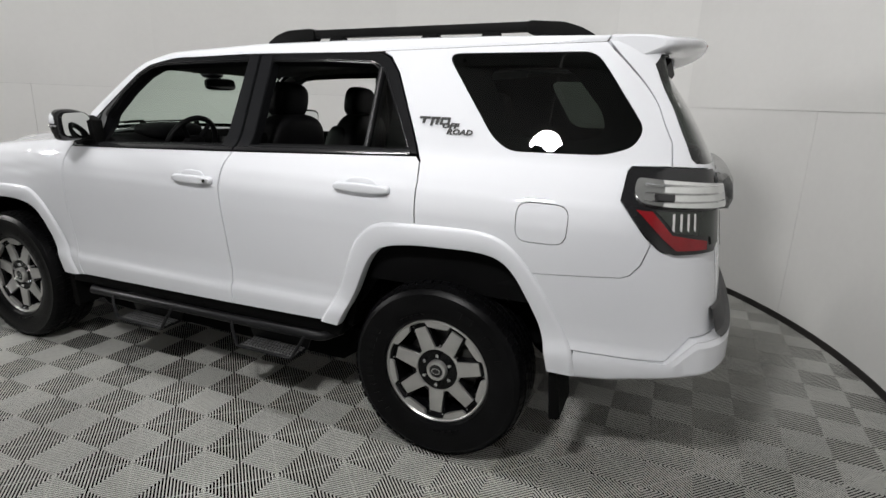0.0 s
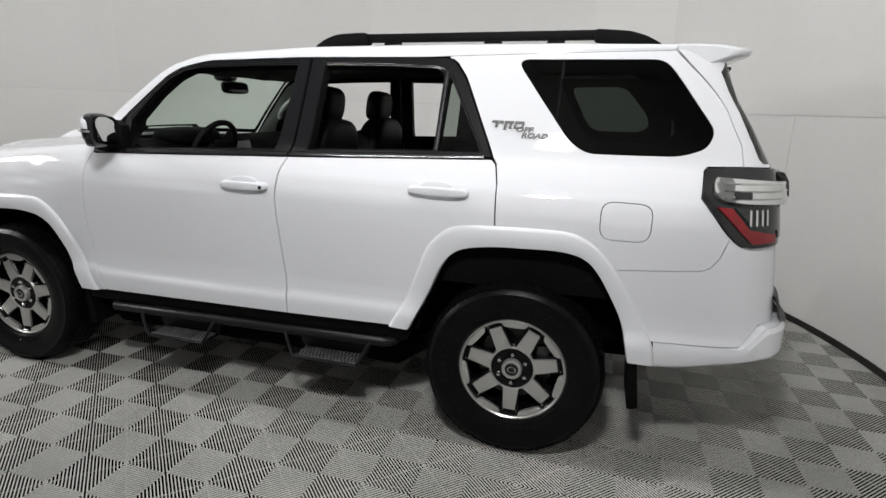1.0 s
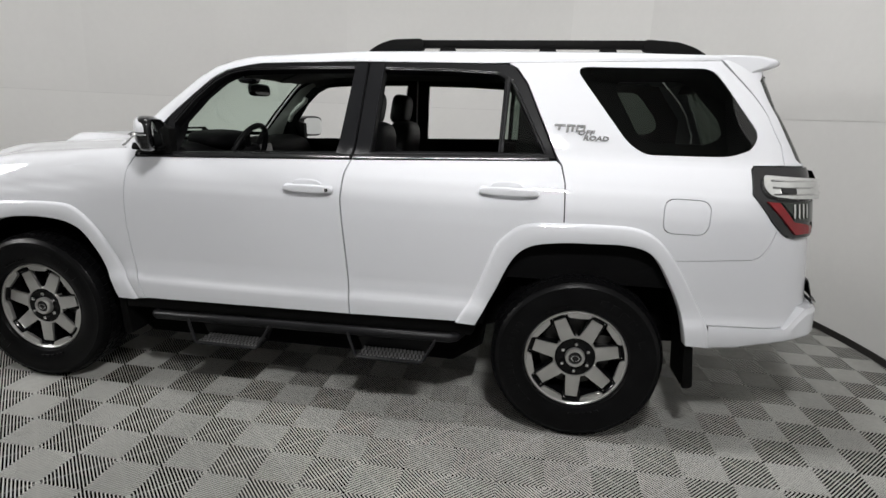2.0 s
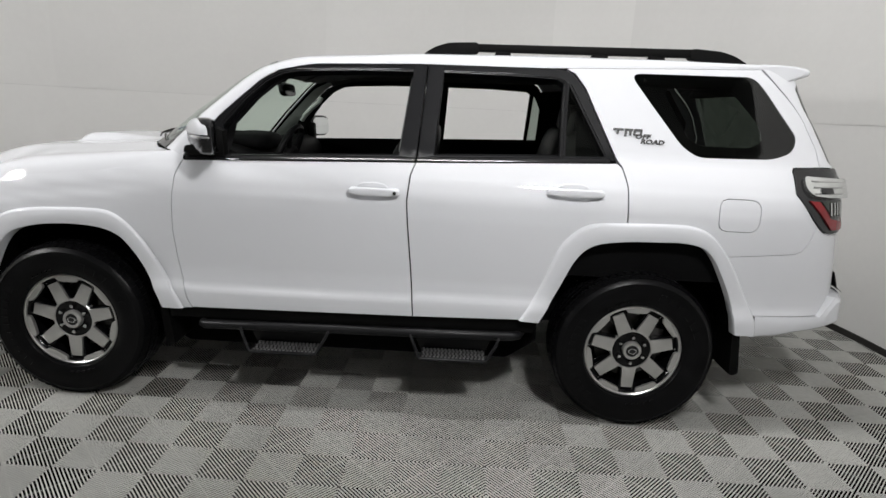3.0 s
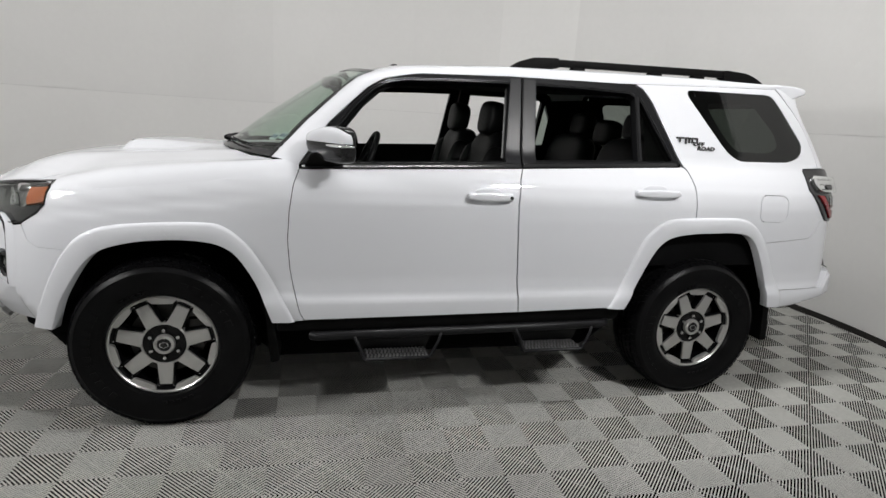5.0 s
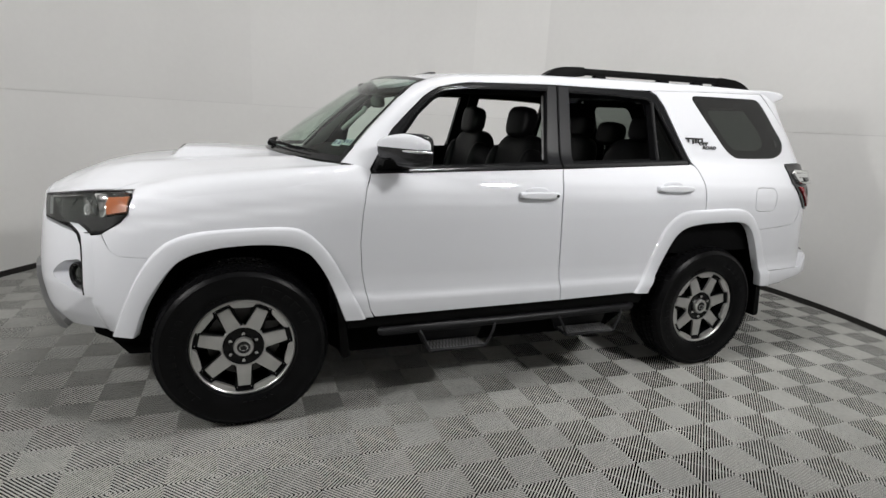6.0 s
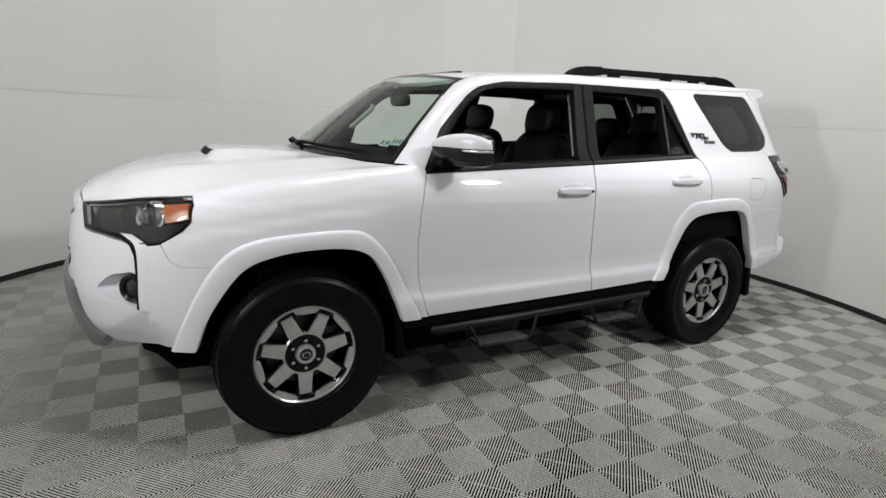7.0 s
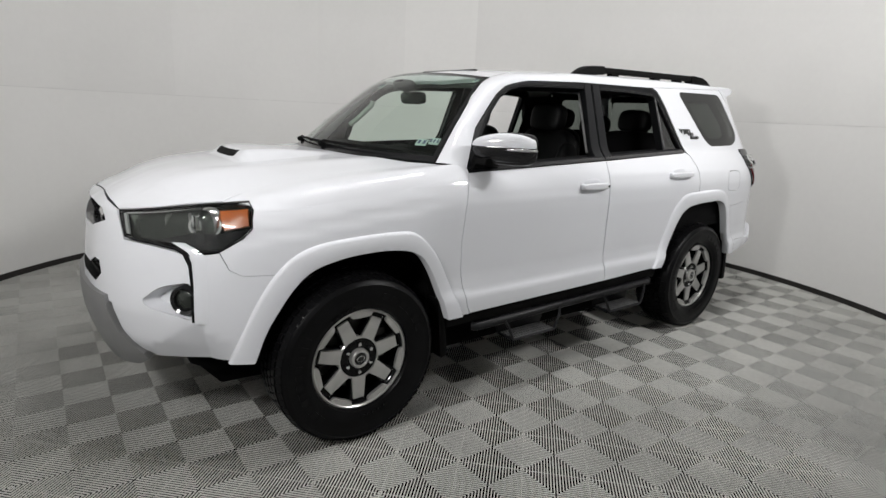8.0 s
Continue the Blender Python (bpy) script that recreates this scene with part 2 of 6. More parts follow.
def shrink(loop, d):
    """A loop moved inwards by d."""
    p = np.array(loop, float)
    area = np.sum(p[:, 0] * np.roll(p[:, 1], -1) - np.roll(p[:, 0], -1) * p[:, 1])
    t = np.roll(p, -1, 0) - np.roll(p, 1, 0)
    n = np.stack([-t[:, 1], t[:, 0]], 1) / np.maximum(np.linalg.norm(t, axis=1), 1e-9)[:, None]
    return [tuple(q) for q in p + n * d * np.sign(area)]


def skin(name, outline, surface, mat, parent=None, holes=(), step=0.03, depth=0.02, label="", gap=0.0018, sign=-1, flip=False, edge=True):
    """A panel: the outline, in the surface's own two coordinates, laid on the surface, with turned-in edges all round."""
    loops = [shrink(ring(outline, step), gap)] + [shrink(ring(h, step), -gap) for h in holes]
    flat, edges = [], []
    for loop in loops:
        k = len(flat)
        flat += loop
        edges += [(k + i, k + (i + 1) % len(loop)) for i in range(len(loop))]
    p = np.array(loops[0])
    gx, gy = np.arange(p[:, 0].min(), p[:, 0].max(), step), np.arange(p[:, 1].min(), p[:, 1].max(), step)
    grid = np.array([(x + 0.37 * step, y + 0.41 * step) for x in gx for y in gy])
    grid = grid[within(grid, loops[0])]
    for h in loops[1:]:
        grid = grid[~within(grid, h)] if len(grid) else grid
    if len(grid):
        border = np.array(flat)
        near = np.array([np.min(np.sum((border - g) ** 2, axis=1)) for g in grid])
        grid = grid[near > (0.45 * step) ** 2]
    from_two = [Vector(q) for q in flat] + [Vector(q) for q in grid]
    got, _, tris, *_ = delaunay_2d_cdt(from_two, edges, [], 0, 1e-6)
    mid = np.array([np.mean([got[i][:2] for i in f], axis=0) for f in tris])
    keep = within(mid, loops[0])
    for h in loops[1:]:
        keep &= ~within(mid, h)
    tris = [list(f) for f, k in zip(tris, keep) if k]

    def at(u, v):
        q = surface(u, v)
        return Vector((q[0], q[1] * sign, q[2]))

    e = 0.004
    pts = [at(*g[:2]) for g in got]
    nor = []
    for g in got:
        n = (at(g[0] + e, g[1]) - at(g[0] - e, g[1])).cross(at(g[0], g[1] + e) - at(g[0], g[1] - e))
        nor.append((-n if flip != (sign > 0) else n).normalized())
    verts, faces, loopn = list(pts), [], []
    count = {}
    for f in tris:
        a, b, c = f
        if (pts[b] - pts[a]).cross(pts[c] - pts[a]).dot(nor[a] + nor[b] + nor[c]) < 0:
            f = [a, c, b]
        faces.append(f)
        loopn += [nor[i] for i in f]
        for i, j in zip(f, f[1:] + f[:1]):
            count[(i, j)] = count.get((i, j), 0) + 1
    if edge:
        for (i, j) in [k for k in count if (k[1], k[0]) not in count]:
            k = len(verts)
            verts += [pts[i], pts[j], pts[j] - nor[j] * depth, pts[i] - nor[i] * depth]
            faces.append([k + 1, k, k + 3, k + 2])
            n = (pts[j] - pts[i]).cross(nor[i]).normalized()
            loopn += [n] * 4
    return add(name, verts, faces, mat, parent, label, normals=loopn)


# --- body surfaces: x to the rear, half-width outward, z up ---
PLAN = [(-2.355, 0.0), (-2.335, 0.25), (-2.275, 0.45), (-2.18, 0.61), (-2.05, 0.745), (-1.92, 0.835), (-1.78, 0.885), (-1.6, 0.912),
        (-1.2, 0.925), (-0.4, 0.93), (0.6, 0.93), (1.4, 0.928), (1.8, 0.918), (2.05, 0.898), (2.24, 0.86), (2.38, 0.775),
        (2.455, 0.64), (2.485, 0.4), (2.495, 0.0)]


def spline(points, n=16):
    p = np.array(points, float)
    q = np.vstack([2 * p[0] - p[1], p, 2 * p[-1] - p[-2]])
    out = []
    for i in range(1, len(q) - 2):
        for k in range(n):
            t = k / n
            out.append(0.5 * (2 * q[i] + (q[i + 1] - q[i - 1]) * t + (2 * q[i - 1] - 5 * q[i] + 4 * q[i + 1] - q[i + 2]) * t**2
                              + (3 * q[i] - q[i - 1] - 3 * q[i + 1] + q[i + 2]) * t**3))
    return np.array(out + [p[-1]])


_pl = spline(PLAN, 60)
_ps = np.r_[0, np.cumsum(np.hypot(*np.diff(_pl, axis=0).T))]
_ps -= np.interp(0.0, _pl[:, 0], _ps)
S_FRONT, S_REAR = _ps[0], _ps[-1]
SIDE_Z = [0.30, 0.45, 0.52, 0.58, 0.606, 0.632, 0.70, 0.85, 1.0, 1.08, 1.13, 1.18, 1.226, 1.27, 1.313, 1.345, 1.43, 1.60, 1.72, 1.80]
SIDE_W = [0.89, 0.905, 0.913, 0.9145, 0.9125, 0.897, 0.892, 0.903, 0.914, 0.915, 0.908, 0.892, 0.862, 0.828, 0.787, 0.770, 0.739, 0.677, 0.634, 0.60]
EDGE_X, EDGE_Z = [-2.25, -2.2, -2.0, -1.84, -1.4, -0.9, -0.7], [1.045, 1.06, 1.105, 1.137, 1.195, 1.248, 1.262]


def smooth(a, b, v):
    t = min(max((v - a) / (b - a), 0.0), 1.0)
    return t * t * (3 - 2 * t)


def table(xs, ys, lo, hi, n=3000):
    """A quick look-up of a broken line, softened a little at its corners."""
    grid = np.interp(np.linspace(lo, hi, n + 1), xs, ys)
    k = max(3, int(0.014 / (hi - lo) * n) | 1)
    soft = np.convolve(np.pad(grid, k // 2, mode="edge"), np.ones(k) / k, mode="valid").tolist()
    scale = n / (hi - lo)

    def at(v):
        f = min(max((v - lo) * scale, 0.0), n - 0.001)
        i = int(f)
        return soft[i] + (soft[i + 1] - soft[i]) * (f - i)

    return at


_px, _py = table(_ps, _pl[:, 0], S_FRONT, S_REAR), table(_ps, _pl[:, 1], S_FRONT, S_REAR)
_door = table(SIDE_Z, [0.93 - w for w in SIDE_W], 0.3, 1.82)
_edge = table(EDGE_X, EDGE_Z, -2.3, -0.6)
_fender = table([-0.02, 0.0, 0.025, 0.06, 0.11, 0.15, 0.18, 0.25, 0.5, 0.9], [0.16, 0.125, 0.082, 0.048, 0.030, 0.0255, 0.017, 0.014, 0.018, 0.03], -0.1, 0.9)
_nose = table([0.3, 0.38, 0.45, 0.55, 0.65, 0.75, 0.85, 0.95, 1.05, 1.12], [0.15, 0.09, 0.045, 0.012, 0.0, 0.008, 0.02, 0.034, 0.055, 0.105], 0.3, 1.2)
_tail = table([0.4, 0.5, 0.62, 0.9, 1.0, 1.2, 1.3, 1.5, 1.7, 1.78], [0.03, 0.015, 0.0, 0.03, 0.045, 0.075, 0.10, 0.215, 0.36, 0.43], 0.3, 1.82)


def plan(s):
    x, y = _px(s), _py(s)
    dx, dy = _px(s + 0.03) - _px(s - 0.03), _py(s + 0.03) - _py(s - 0.03)
    if s < S_FRONT + 0.03:
        dx, dy = 0.0, 1.0
    if s > S_REAR - 0.03:
        dx, dy = 0.0, -1.0
    n = math.hypot(dx, dy)
    return x, y, -dy / n, dx / n


def inset(s, z):
    """How far the skin lies inside the plan outline."""
    a, b, c = smooth(-0.8, -1.2, s), smooth(-1.85, -2.25, s), smooth(2.0, 2.6, s)
    d = 0.0 if a == 1 or c == 1 else _door(z) * (1 - a)
    if a:
        d += _fender(_edge(s) - z) * a
    if b:
        d = d * (1 - b) + _nose(z) * b
    return d * (1 - c) + _tail(z) * c if c else d


def skin_at(s, z, off=0.0):
    x, y, nx, ny = plan(s)
    d = off - inset(s, z)
    return (x + nx * d, y + ny * d, z)


def s_at(x, z):
    """The place along the outline whose skin lies at x, at height z."""
    lo, hi = S_FRONT, S_REAR
    for _ in range(22):
        mid = (lo + hi) / 2
        lo, hi = (mid, hi) if skin_at(mid, z)[0] < x else (lo, mid)
    return (lo + hi) / 2


def side(points):
    return [(s_at(x, z), z) for x, z in points]


# ---- the booth: round white wall, black baseboard, ribbed floor, ceiling ----
CX, CY, RADIUS, HEIGHT, SEAM = -0.15, 0.08, 3.67, 5.6, 1.545
ARC_FROM, ARC_TO = -31.0, 205.0


def arc_sheet(name, a0, a1, z0, z1, r_in, r_out, mat, parent, label="", steps=None):
    """A curved board between two angles and two heights."""
    n = steps or max(2, int((a1 - a0) / 1.5))
    rows = []
    for k in range(n + 1):
        a = radians(a0 + (a1 - a0) * k / n)
        c, s = math.cos(a), math.sin(a)
        rows.append([(CX + r * c, CY + r * s, z) for r, z in ((r_in, z0), (r_in, z1), (r_out, z1), (r_out, z0))])
    bm = loft(rows, close=True)
    bm.verts.ensure_lookup_table()
    bm.faces.new(bm.verts[:4])
    bm.faces.new(bm.verts[-4:])
    return part(name, bm, mat, parent, label)


wall_round = tagged(arc_sheet("wall_round", ARC_FROM, ARC_TO, -0.03, HEIGHT, RADIUS + 0.012, RADIUS + 0.12, JOINT, None),
                    "curved white panelled studio wall with fine joints", "wall", kind="structure")
baseboard = tagged(arc_sheet("baseboard", ARC_FROM, ARC_TO, -0.01, 0.048, RADIUS - 0.008, RADIUS - 0.001, BASE, None),
                   "low black vinyl baseboard along the curved white wall", "baseboard", kind="structure")

# Unseen flat walls added to close the booth's open side; their grey sets fill.
def wall_between(name, a, b):
    (ax, ay), (bx, by) = a, b
    d = Vector((bx - ax, by - ay, 0))
    m = Matrix.Rotation(math.atan2(d.y, d.x), 4, "Z")
    ob = part(name, block(((ax + bx) / 2, (ay + by) / 2, HEIGHT / 2), (d.length, 0.1, HEIGHT), 0.003, m), FILL_WALL)
    return tagged(ob, "plain pale grey wall added out of view for fill light", "wall", kind="structure")


end_a = (CX + (RADIUS + 0.06) * math.cos(radians(ARC_FROM)), CY + (RADIUS + 0.06) * math.sin(radians(ARC_FROM)))
end_b = (CX + (RADIUS + 0.06) * math.cos(radians(ARC_TO)), CY + (RADIUS + 0.06) * math.sin(radians(ARC_TO)))
wall_between("wall_east_return", (end_a[0] + 0.02, end_a[1] - 0.03), (5.0, end_a[1] - 0.03))
wall_between("wall_east", (5.05, end_a[1] - 0.1), (5.05, -4.9))
wall_between("wall_west_return", (-5.0, end_b[1] - 0.03), (end_b[0] - 0.02, end_b[1] - 0.03))
wall_between("wall_west", (-5.05, end_b[1] - 0.1), (-5.05, -4.9))
wall_between("wall_south", (-5.2, -4.95), (5.2, -4.95))

ceiling = tagged(part("ceiling", block((0, -1.2, HEIGHT + 0.06), (11, 11, 0.1), 0.003), CEILING), "plain grey painted studio ceiling", "ceiling", kind="structure")
# Its top shows through the rib gaps, coloured as their deep shade.
floor = tagged(part("floor", block((0, -1.2, -0.0395), (11, 11, 0.05), 0.003), GAP_SHADE), "grey ribbed interlocking tile floor", "floor", kind="structure")


def ceiling_lamp(place, target, radius, face):
    """A round lamp head with a lit face."""
    m = look(place, target)
    head = tagged(new("ceiling_lamp"), "round white studio lamp head, switched on", "lamp", "studio lamps")
    head.matrix_world = m
    turn = Matrix.Rotation(radians(90), 4, "X")
    shell = lathe([(0.02, -0.16), (radius * 0.5, -0.15), (radius * 0.96, -0.05), (radius * 1.06, 0.0), (radius * 1.06, 0.012), (radius * 1.005, 0.012), (radius * 1.0, 0.002)], 40)
    bmesh.ops.transform(shell, matrix=turn.inverted(), verts=shell.verts)
    part("housing", shell, CEILING, head)
    disc = bmesh.new()
    bmesh.ops.create_circle(disc, cap_ends=True, radius=radius, segments=40)
    for f in disc.faces:
        f.normal_update()
        if f.normal.z > 0:
            f.normal_flip()
    me = bpy.data.meshes.new("diffuser")
    disc.to_mesh(me)
    disc.free()
    me.materials.append(face)
    new("diffuser", me).parent = head
    up = m.inverted() @ Vector((place[0], place[1], HEIGHT + 0.015))
    part("stem", tube([m.inverted() @ (Vector(place) + Vector((0, 0, 0.05))), up], 0.018, 10), CEILING, head)
    return head


ceiling_lamp((1.35, -3.18, 3.06), (0.80, 1.0, 2.15), 0.21, LAMP_FACE)


def strip_light(x, y, z, length, width):
    """A long overhead fitting with a lit lower face, hung from two rods."""
    lamp = tagged(new("strip_light"), "long white overhead strip light, switched on", "lamp", "overhead strip lights")
    lamp.matrix_world = pose(x, y, z)
    part("housing", block((0, 0, 0.05), (length + 0.06, width + 0.06, 0.08), 0.01), CEILING, lamp)
    face = bmesh.new()
    corners = [(-length / 2, -width / 2), (-length / 2, width / 2), (length / 2, width / 2), (length / 2, -width / 2)]
    face.faces.new([face.verts.new((a, b, 0.004)) for a, b in corners])
    me = bpy.data.meshes.new("diffuser")
    face.to_mesh(me)
    face.free()
    me.materials.append(OVERHEAD_FACE)
    new("diffuser", me).parent = lamp
    for a in (-0.4, 0.4):
        part("rod", tube([(a * length, 0, 0.08), (a * length, 0, HEIGHT + 0.015 - z)], 0.01, 8), CEILING, lamp)
    return lamp


for x in (-0.85, 0.55):
    strip_light(x, -1.0, 5.2, 1.2, 0.16)
ceiling_lamp((-3.45, -1.75, 2.10), (1.4, 0.1, 2.3), 0.22, KEY_FACE)

# ---- the car ----
suv = tagged(new("suv"), "white four-door off-road suv with black trim, side windows down", "car")
BOTH = (-1, 1)


def front_s(u):
    """From the distance off the middle to the place along the outline."""
    return -2.901 + abs(u) if abs(u) > 0.45 else S_FRONT + abs(u) * (-2.451 - S_FRONT) / 0.45


def front_at(u, z, off=0.0):
    v = skin_at(front_s(u), z, off)
    return (v[0], math.copysign(v[1], u), v[2])


# the line where the hood meets the grille surround and the headlamp
NOSE = [front_at(u, z, -0.002 - 0.03 * max(0.0, 1 - u / 0.39)) for u, z in along([(0.0, 1.090), (0.2, 1.083), (0.32, 1.073), (0.39, 1.060)], 10)]
NOSE += [skin_at(s, z + 0.004, -0.002) for s, z in along([(-2.492, 1.056), (-2.30, 1.080), (-2.14, 1.100), (-2.0, 1.111)], 14)]
NOSE = np.array(NOSE)


def hood_z(x, y):
    d = np.hypot(NOSE[:, 0] - x, NOSE[:, 1] - abs(y))
    near = float(d.min())
    w = np.exp((near - d) / (0.02 + 0.4 * near))
    return hood_top(x, y) + float(np.sum(w * NOSE_DROP) / np.sum(w)) * (1 - smooth(0.0, 0.34, near))


def hood_top(x, y):
    ze = np.interp(x, EDGE_X, EDGE_Z)
    zc = np.interp(x, [-2.30, -2.265, -2.2, -2.05, -1.85, -1.65, -1.2, -0.9], [1.085, 1.105, 1.145, 1.190, 1.217, 1.235, 1.268, 1.286])
    k = min(abs(y) / 0.80, 1.0)
    z = ze + (zc - ze) * (1 - k ** (1.1 + 1.5 * smooth(-2.25, -1.9, x)))
    ridge = 0.005 * math.exp(-(((abs(y) - 0.44 - 0.12 * (x + 1.6)) / 0.07) ** 2)) * smooth(-2.2, -1.9, x)
    scoop = 0.042 * smooth(-1.72, -1.66, x) * (1 - smooth(-1.62, -1.15, x) * 0.95) * (1 - smooth(0.19, 0.30, abs(y)))
    return z + ridge + scoop


def hood_at(x, y):
    return (x, y, hood_z(x, y))


ROOF_X, ROOF_Z = [-0.56, -0.5, -0.44, -0.33, -0.235, 0.255, 0.82, 1.39, 1.96, 2.1], [1.63, 1.665, 1.695, 1.722, 1.733, 1.765, 1.781, 1.791, 1.790, 1.785]


def roof_at(x, y):
    return (x, y, np.interp(x, ROOF_X, ROOF_Z) + 0.03 * (1 - (y / 0.56) ** 2))


NOSE_DROP = np.array([z - hood_top(x, y) for x, y, z in NOSE])


def mirrored(right):
    return right + [(x, -y) for x, y in right[::-1]]


# hood
SEAM_LINE = [(-1.91, 0.700), (-1.872, 0.676), (-1.82, 0.668), (-1.5, 0.680), (-1.2, 0.700), (-1.02, 0.725)]
hood_edge = [(x, y) for x, y, z in NOSE] + SEAM_LINE[1:] + [(-0.935, 0.745), (-1.02, 0.66), (-1.14, 0.45), (-1.2, 0.2), (-1.22, 0.0)]
hood = skin("hood", mirrored(hood_edge[1:-1]), hood_at, PAINT, suv, sign=1, flip=True, step=0.028, depth=0.012, gap=0.0, label="white hood with a raised scoop")
rows = []
for y in np.linspace(-0.15, 0.15, 17):
    low = 0.006 * (abs(y) / 0.15) ** 4
    rows.append([(x + low, y, hood_z(x + low, y) + lift) for x, lift in ((-1.703, 0.001), (-1.698, 0.0025), (-1.690, 0.0025), (-1.681, 0.0025), (-1.675, 0.001), (-1.675, -0.02), (-1.703, -0.02))])
slot = loft(rows, close=True)
slot.verts.ensure_lookup_table()
slot.faces.new(slot.verts[:7])
slot.faces.new(slot.verts[-7:])
part("scoop_intake", slot, TRIM_BLACK, hood, "narrow black scoop intake")

# roof
roof_edge = [(-0.545, 0.0), (-0.535, 0.25), (-0.49, 0.45), (-0.44, 0.557), (-0.33, 0.557), (0.25, 0.557), (1.0, 0.557), (1.93, 0.553), (1.965, 0.4), (1.985, 0.0)]
roof = skin("roof", mirrored(roof_edge[1:-1]), roof_at, PAINT, suv, sign=1, flip=True, step=0.05, depth=0.02)
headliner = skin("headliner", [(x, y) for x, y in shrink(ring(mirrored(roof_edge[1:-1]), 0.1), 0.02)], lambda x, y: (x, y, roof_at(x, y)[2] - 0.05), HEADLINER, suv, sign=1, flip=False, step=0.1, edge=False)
part("sunroof_deflector", slab(rounded([(-0.31, -0.27), (-0.28, -0.27), (-0.28, 0.27), (-0.31, 0.27)], 0.01), 1.73, 1.7565, "z", 0.002), BLACK_GLOSS, suv, "thin black sunroof wind deflector")

# roof rail and front pillar, both sides
RAIL_LOW = [(-0.805, 1.232), (-0.672, 1.424), (-0.575, 1.519), (-0.476, 1.611), (-0.406, 1.652), (-0.31, 1.675), (-0.231, 1.690), (0.255, 1.712), (0.9, 1.722), (1.0, 1.727), (1.5, 1.748), (1.93, 1.765)]
RAIL_HIGH = [(-0.925, 0.765, 1.258), (-0.77, 0.70, 1.428), (-0.68, 0.66, 1.514), (-0.585, 0.615, 1.604), (-0.52, 0.588, 1.656), (-0.44, 0.565, 1.692), (-0.33, 0.559, 1.722),
             (0.255, 0.559, 1.765), (0.9, 0.559, 1.783), (1.0, 0.559, 1.785), (1.5, 0.559, 1.792), (1.95, 0.555, 1.788)]


def rail_rows(sg, inner=0.0):
    rows = []
    lows = [np.array(skin_at(s_at(x, z), z, -inner)) for x, z in RAIL_LOW]
    highs = [np.array(p) for p in RAIL_HIGH]
    pairs = along([list(a) + list(b) for a, b in zip(lows, highs)], 60)
    for q in pairs:
        a, b = q[:3], q[3:]
        push = np.array([-0.25, 0.8, 0.55]) if q[0] < -0.45 else np.array([0, 0.8, 0.6])
        row = []
        for k in range(9):
            t = k / 8 if inner < 0.03 else -0.12 + 1.27 * k / 8
            p = a * (1 - t) + b * t + push * (0.017 - inner * 0.4) * (1 - (2 * t - 1) ** 2) - np.array([0, 0, 1]) * inner * t
            row.append((p[0], sg * p[1], p[2]))
        rows.append(row)
    return rows


for sg in BOTH:
    part("roof_side_rail", loft(rail_rows(sg)), PAINT, suv)
    part("pillar_trim", loft(rail_rows(sg, 0.045)[:24]), PILLAR_GREY, suv, "grey windshield pillar trim")
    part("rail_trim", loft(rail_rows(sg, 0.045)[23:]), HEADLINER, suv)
    part("rail_lining", loft(rail_rows(sg, 0.010)), SHADOW, suv)
    edge_rows = []
    for x in np.linspace(-0.42, 1.90, 40):
        z = float(np.interp(x, [p[0] for p in RAIL_LOW], [p[1] for p in RAIL_LOW]))
        low, top = skin_at(s_at(x, z - 0.02), z - 0.02, -0.053), roof_at(x, 0.52)[2] - 0.055
        edge_rows.append([(low[0], sg * low[1], low[2]), (x, sg * (low[1] - 0.05), (low[2] + top) / 2 + 0.012), (x, sg * 0.50, top)])
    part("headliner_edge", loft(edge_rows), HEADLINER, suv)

# windshield
SHIELD_SIDE = along(RAIL_HIGH[:6], 41)


def shield_at(v, t):
    g = t * 40
    side_p = SHIELD_SIDE[int(g)] * (1 - g + int(g)) + SHIELD_SIDE[min(40, int(g) + 1)] * (g - int(g))
    bow = (1 - v * v)
    return (side_p[0] - bow * (0.30 * (1 - t) + 0.10 * t), side_p[1] * v, side_p[2] + bow * (0.012 * (1 - t) + 0.03 * t))


rows = [[shield_at(v, t) for v in np.linspace(-0.995, 0.995, 25)] for t in np.linspace(0, 1, 21)]
windshield = part("windshield", loft(rows), SHIELD_GLASS, suv, "clear green-tinted curved windshield")
band = [[Vector(shield_at(v, t)) + Vector((-0.002, 0, 0.002)) for v in np.linspace(-0.995, 0.995, 25)] for t in (0.95, 0.975, 1.0)]
part("top_band", loft(band), BLACK_GLOSS, windshield, "dark shade band")
band = [[Vector(shield_at(v, t)) + Vector((-0.002, 0, 0.002)) for v in np.linspace(-0.995, 0.995, 25)] for t in (0.0, 0.03, 0.055)]
part("bottom_band", loft(band), BLACK_GLOSS, windshield, "black ceramic border")
for sg in BOTH:
    band = [[Vector(shield_at(sg * v, t)) + Vector((-0.002, 0, 0.002)) for v in (0.97, 0.982, 0.995)] for t in np.linspace(0, 1, 21)]
    part("side_band", loft(band), BLACK_GLOSS, windshield, "black ceramic border")
cowl_edge = [(-0.975, 0.715), (-1.03, 0.65), (-1.15, 0.44), (-1.21, 0.2)]
cowl_back = [(-1.17, 0.2), (-1.10, 0.44), (-0.97, 0.62), (-0.93, 0.70)]
cowl = skin("cowl", [(x, -y) for x, y in cowl_back] + [(x, -y) for x, y in cowl_edge] + [(x, y) for x, y in cowl_edge[::-1]] + [(x, y) for x, y in cowl_back[::-1]],
            lambda x, y: (x, y, hood_z(x, y) - 0.014), TRIM_BLACK, suv, sign=1, flip=True, step=0.04, label="black cowl below the windshield")


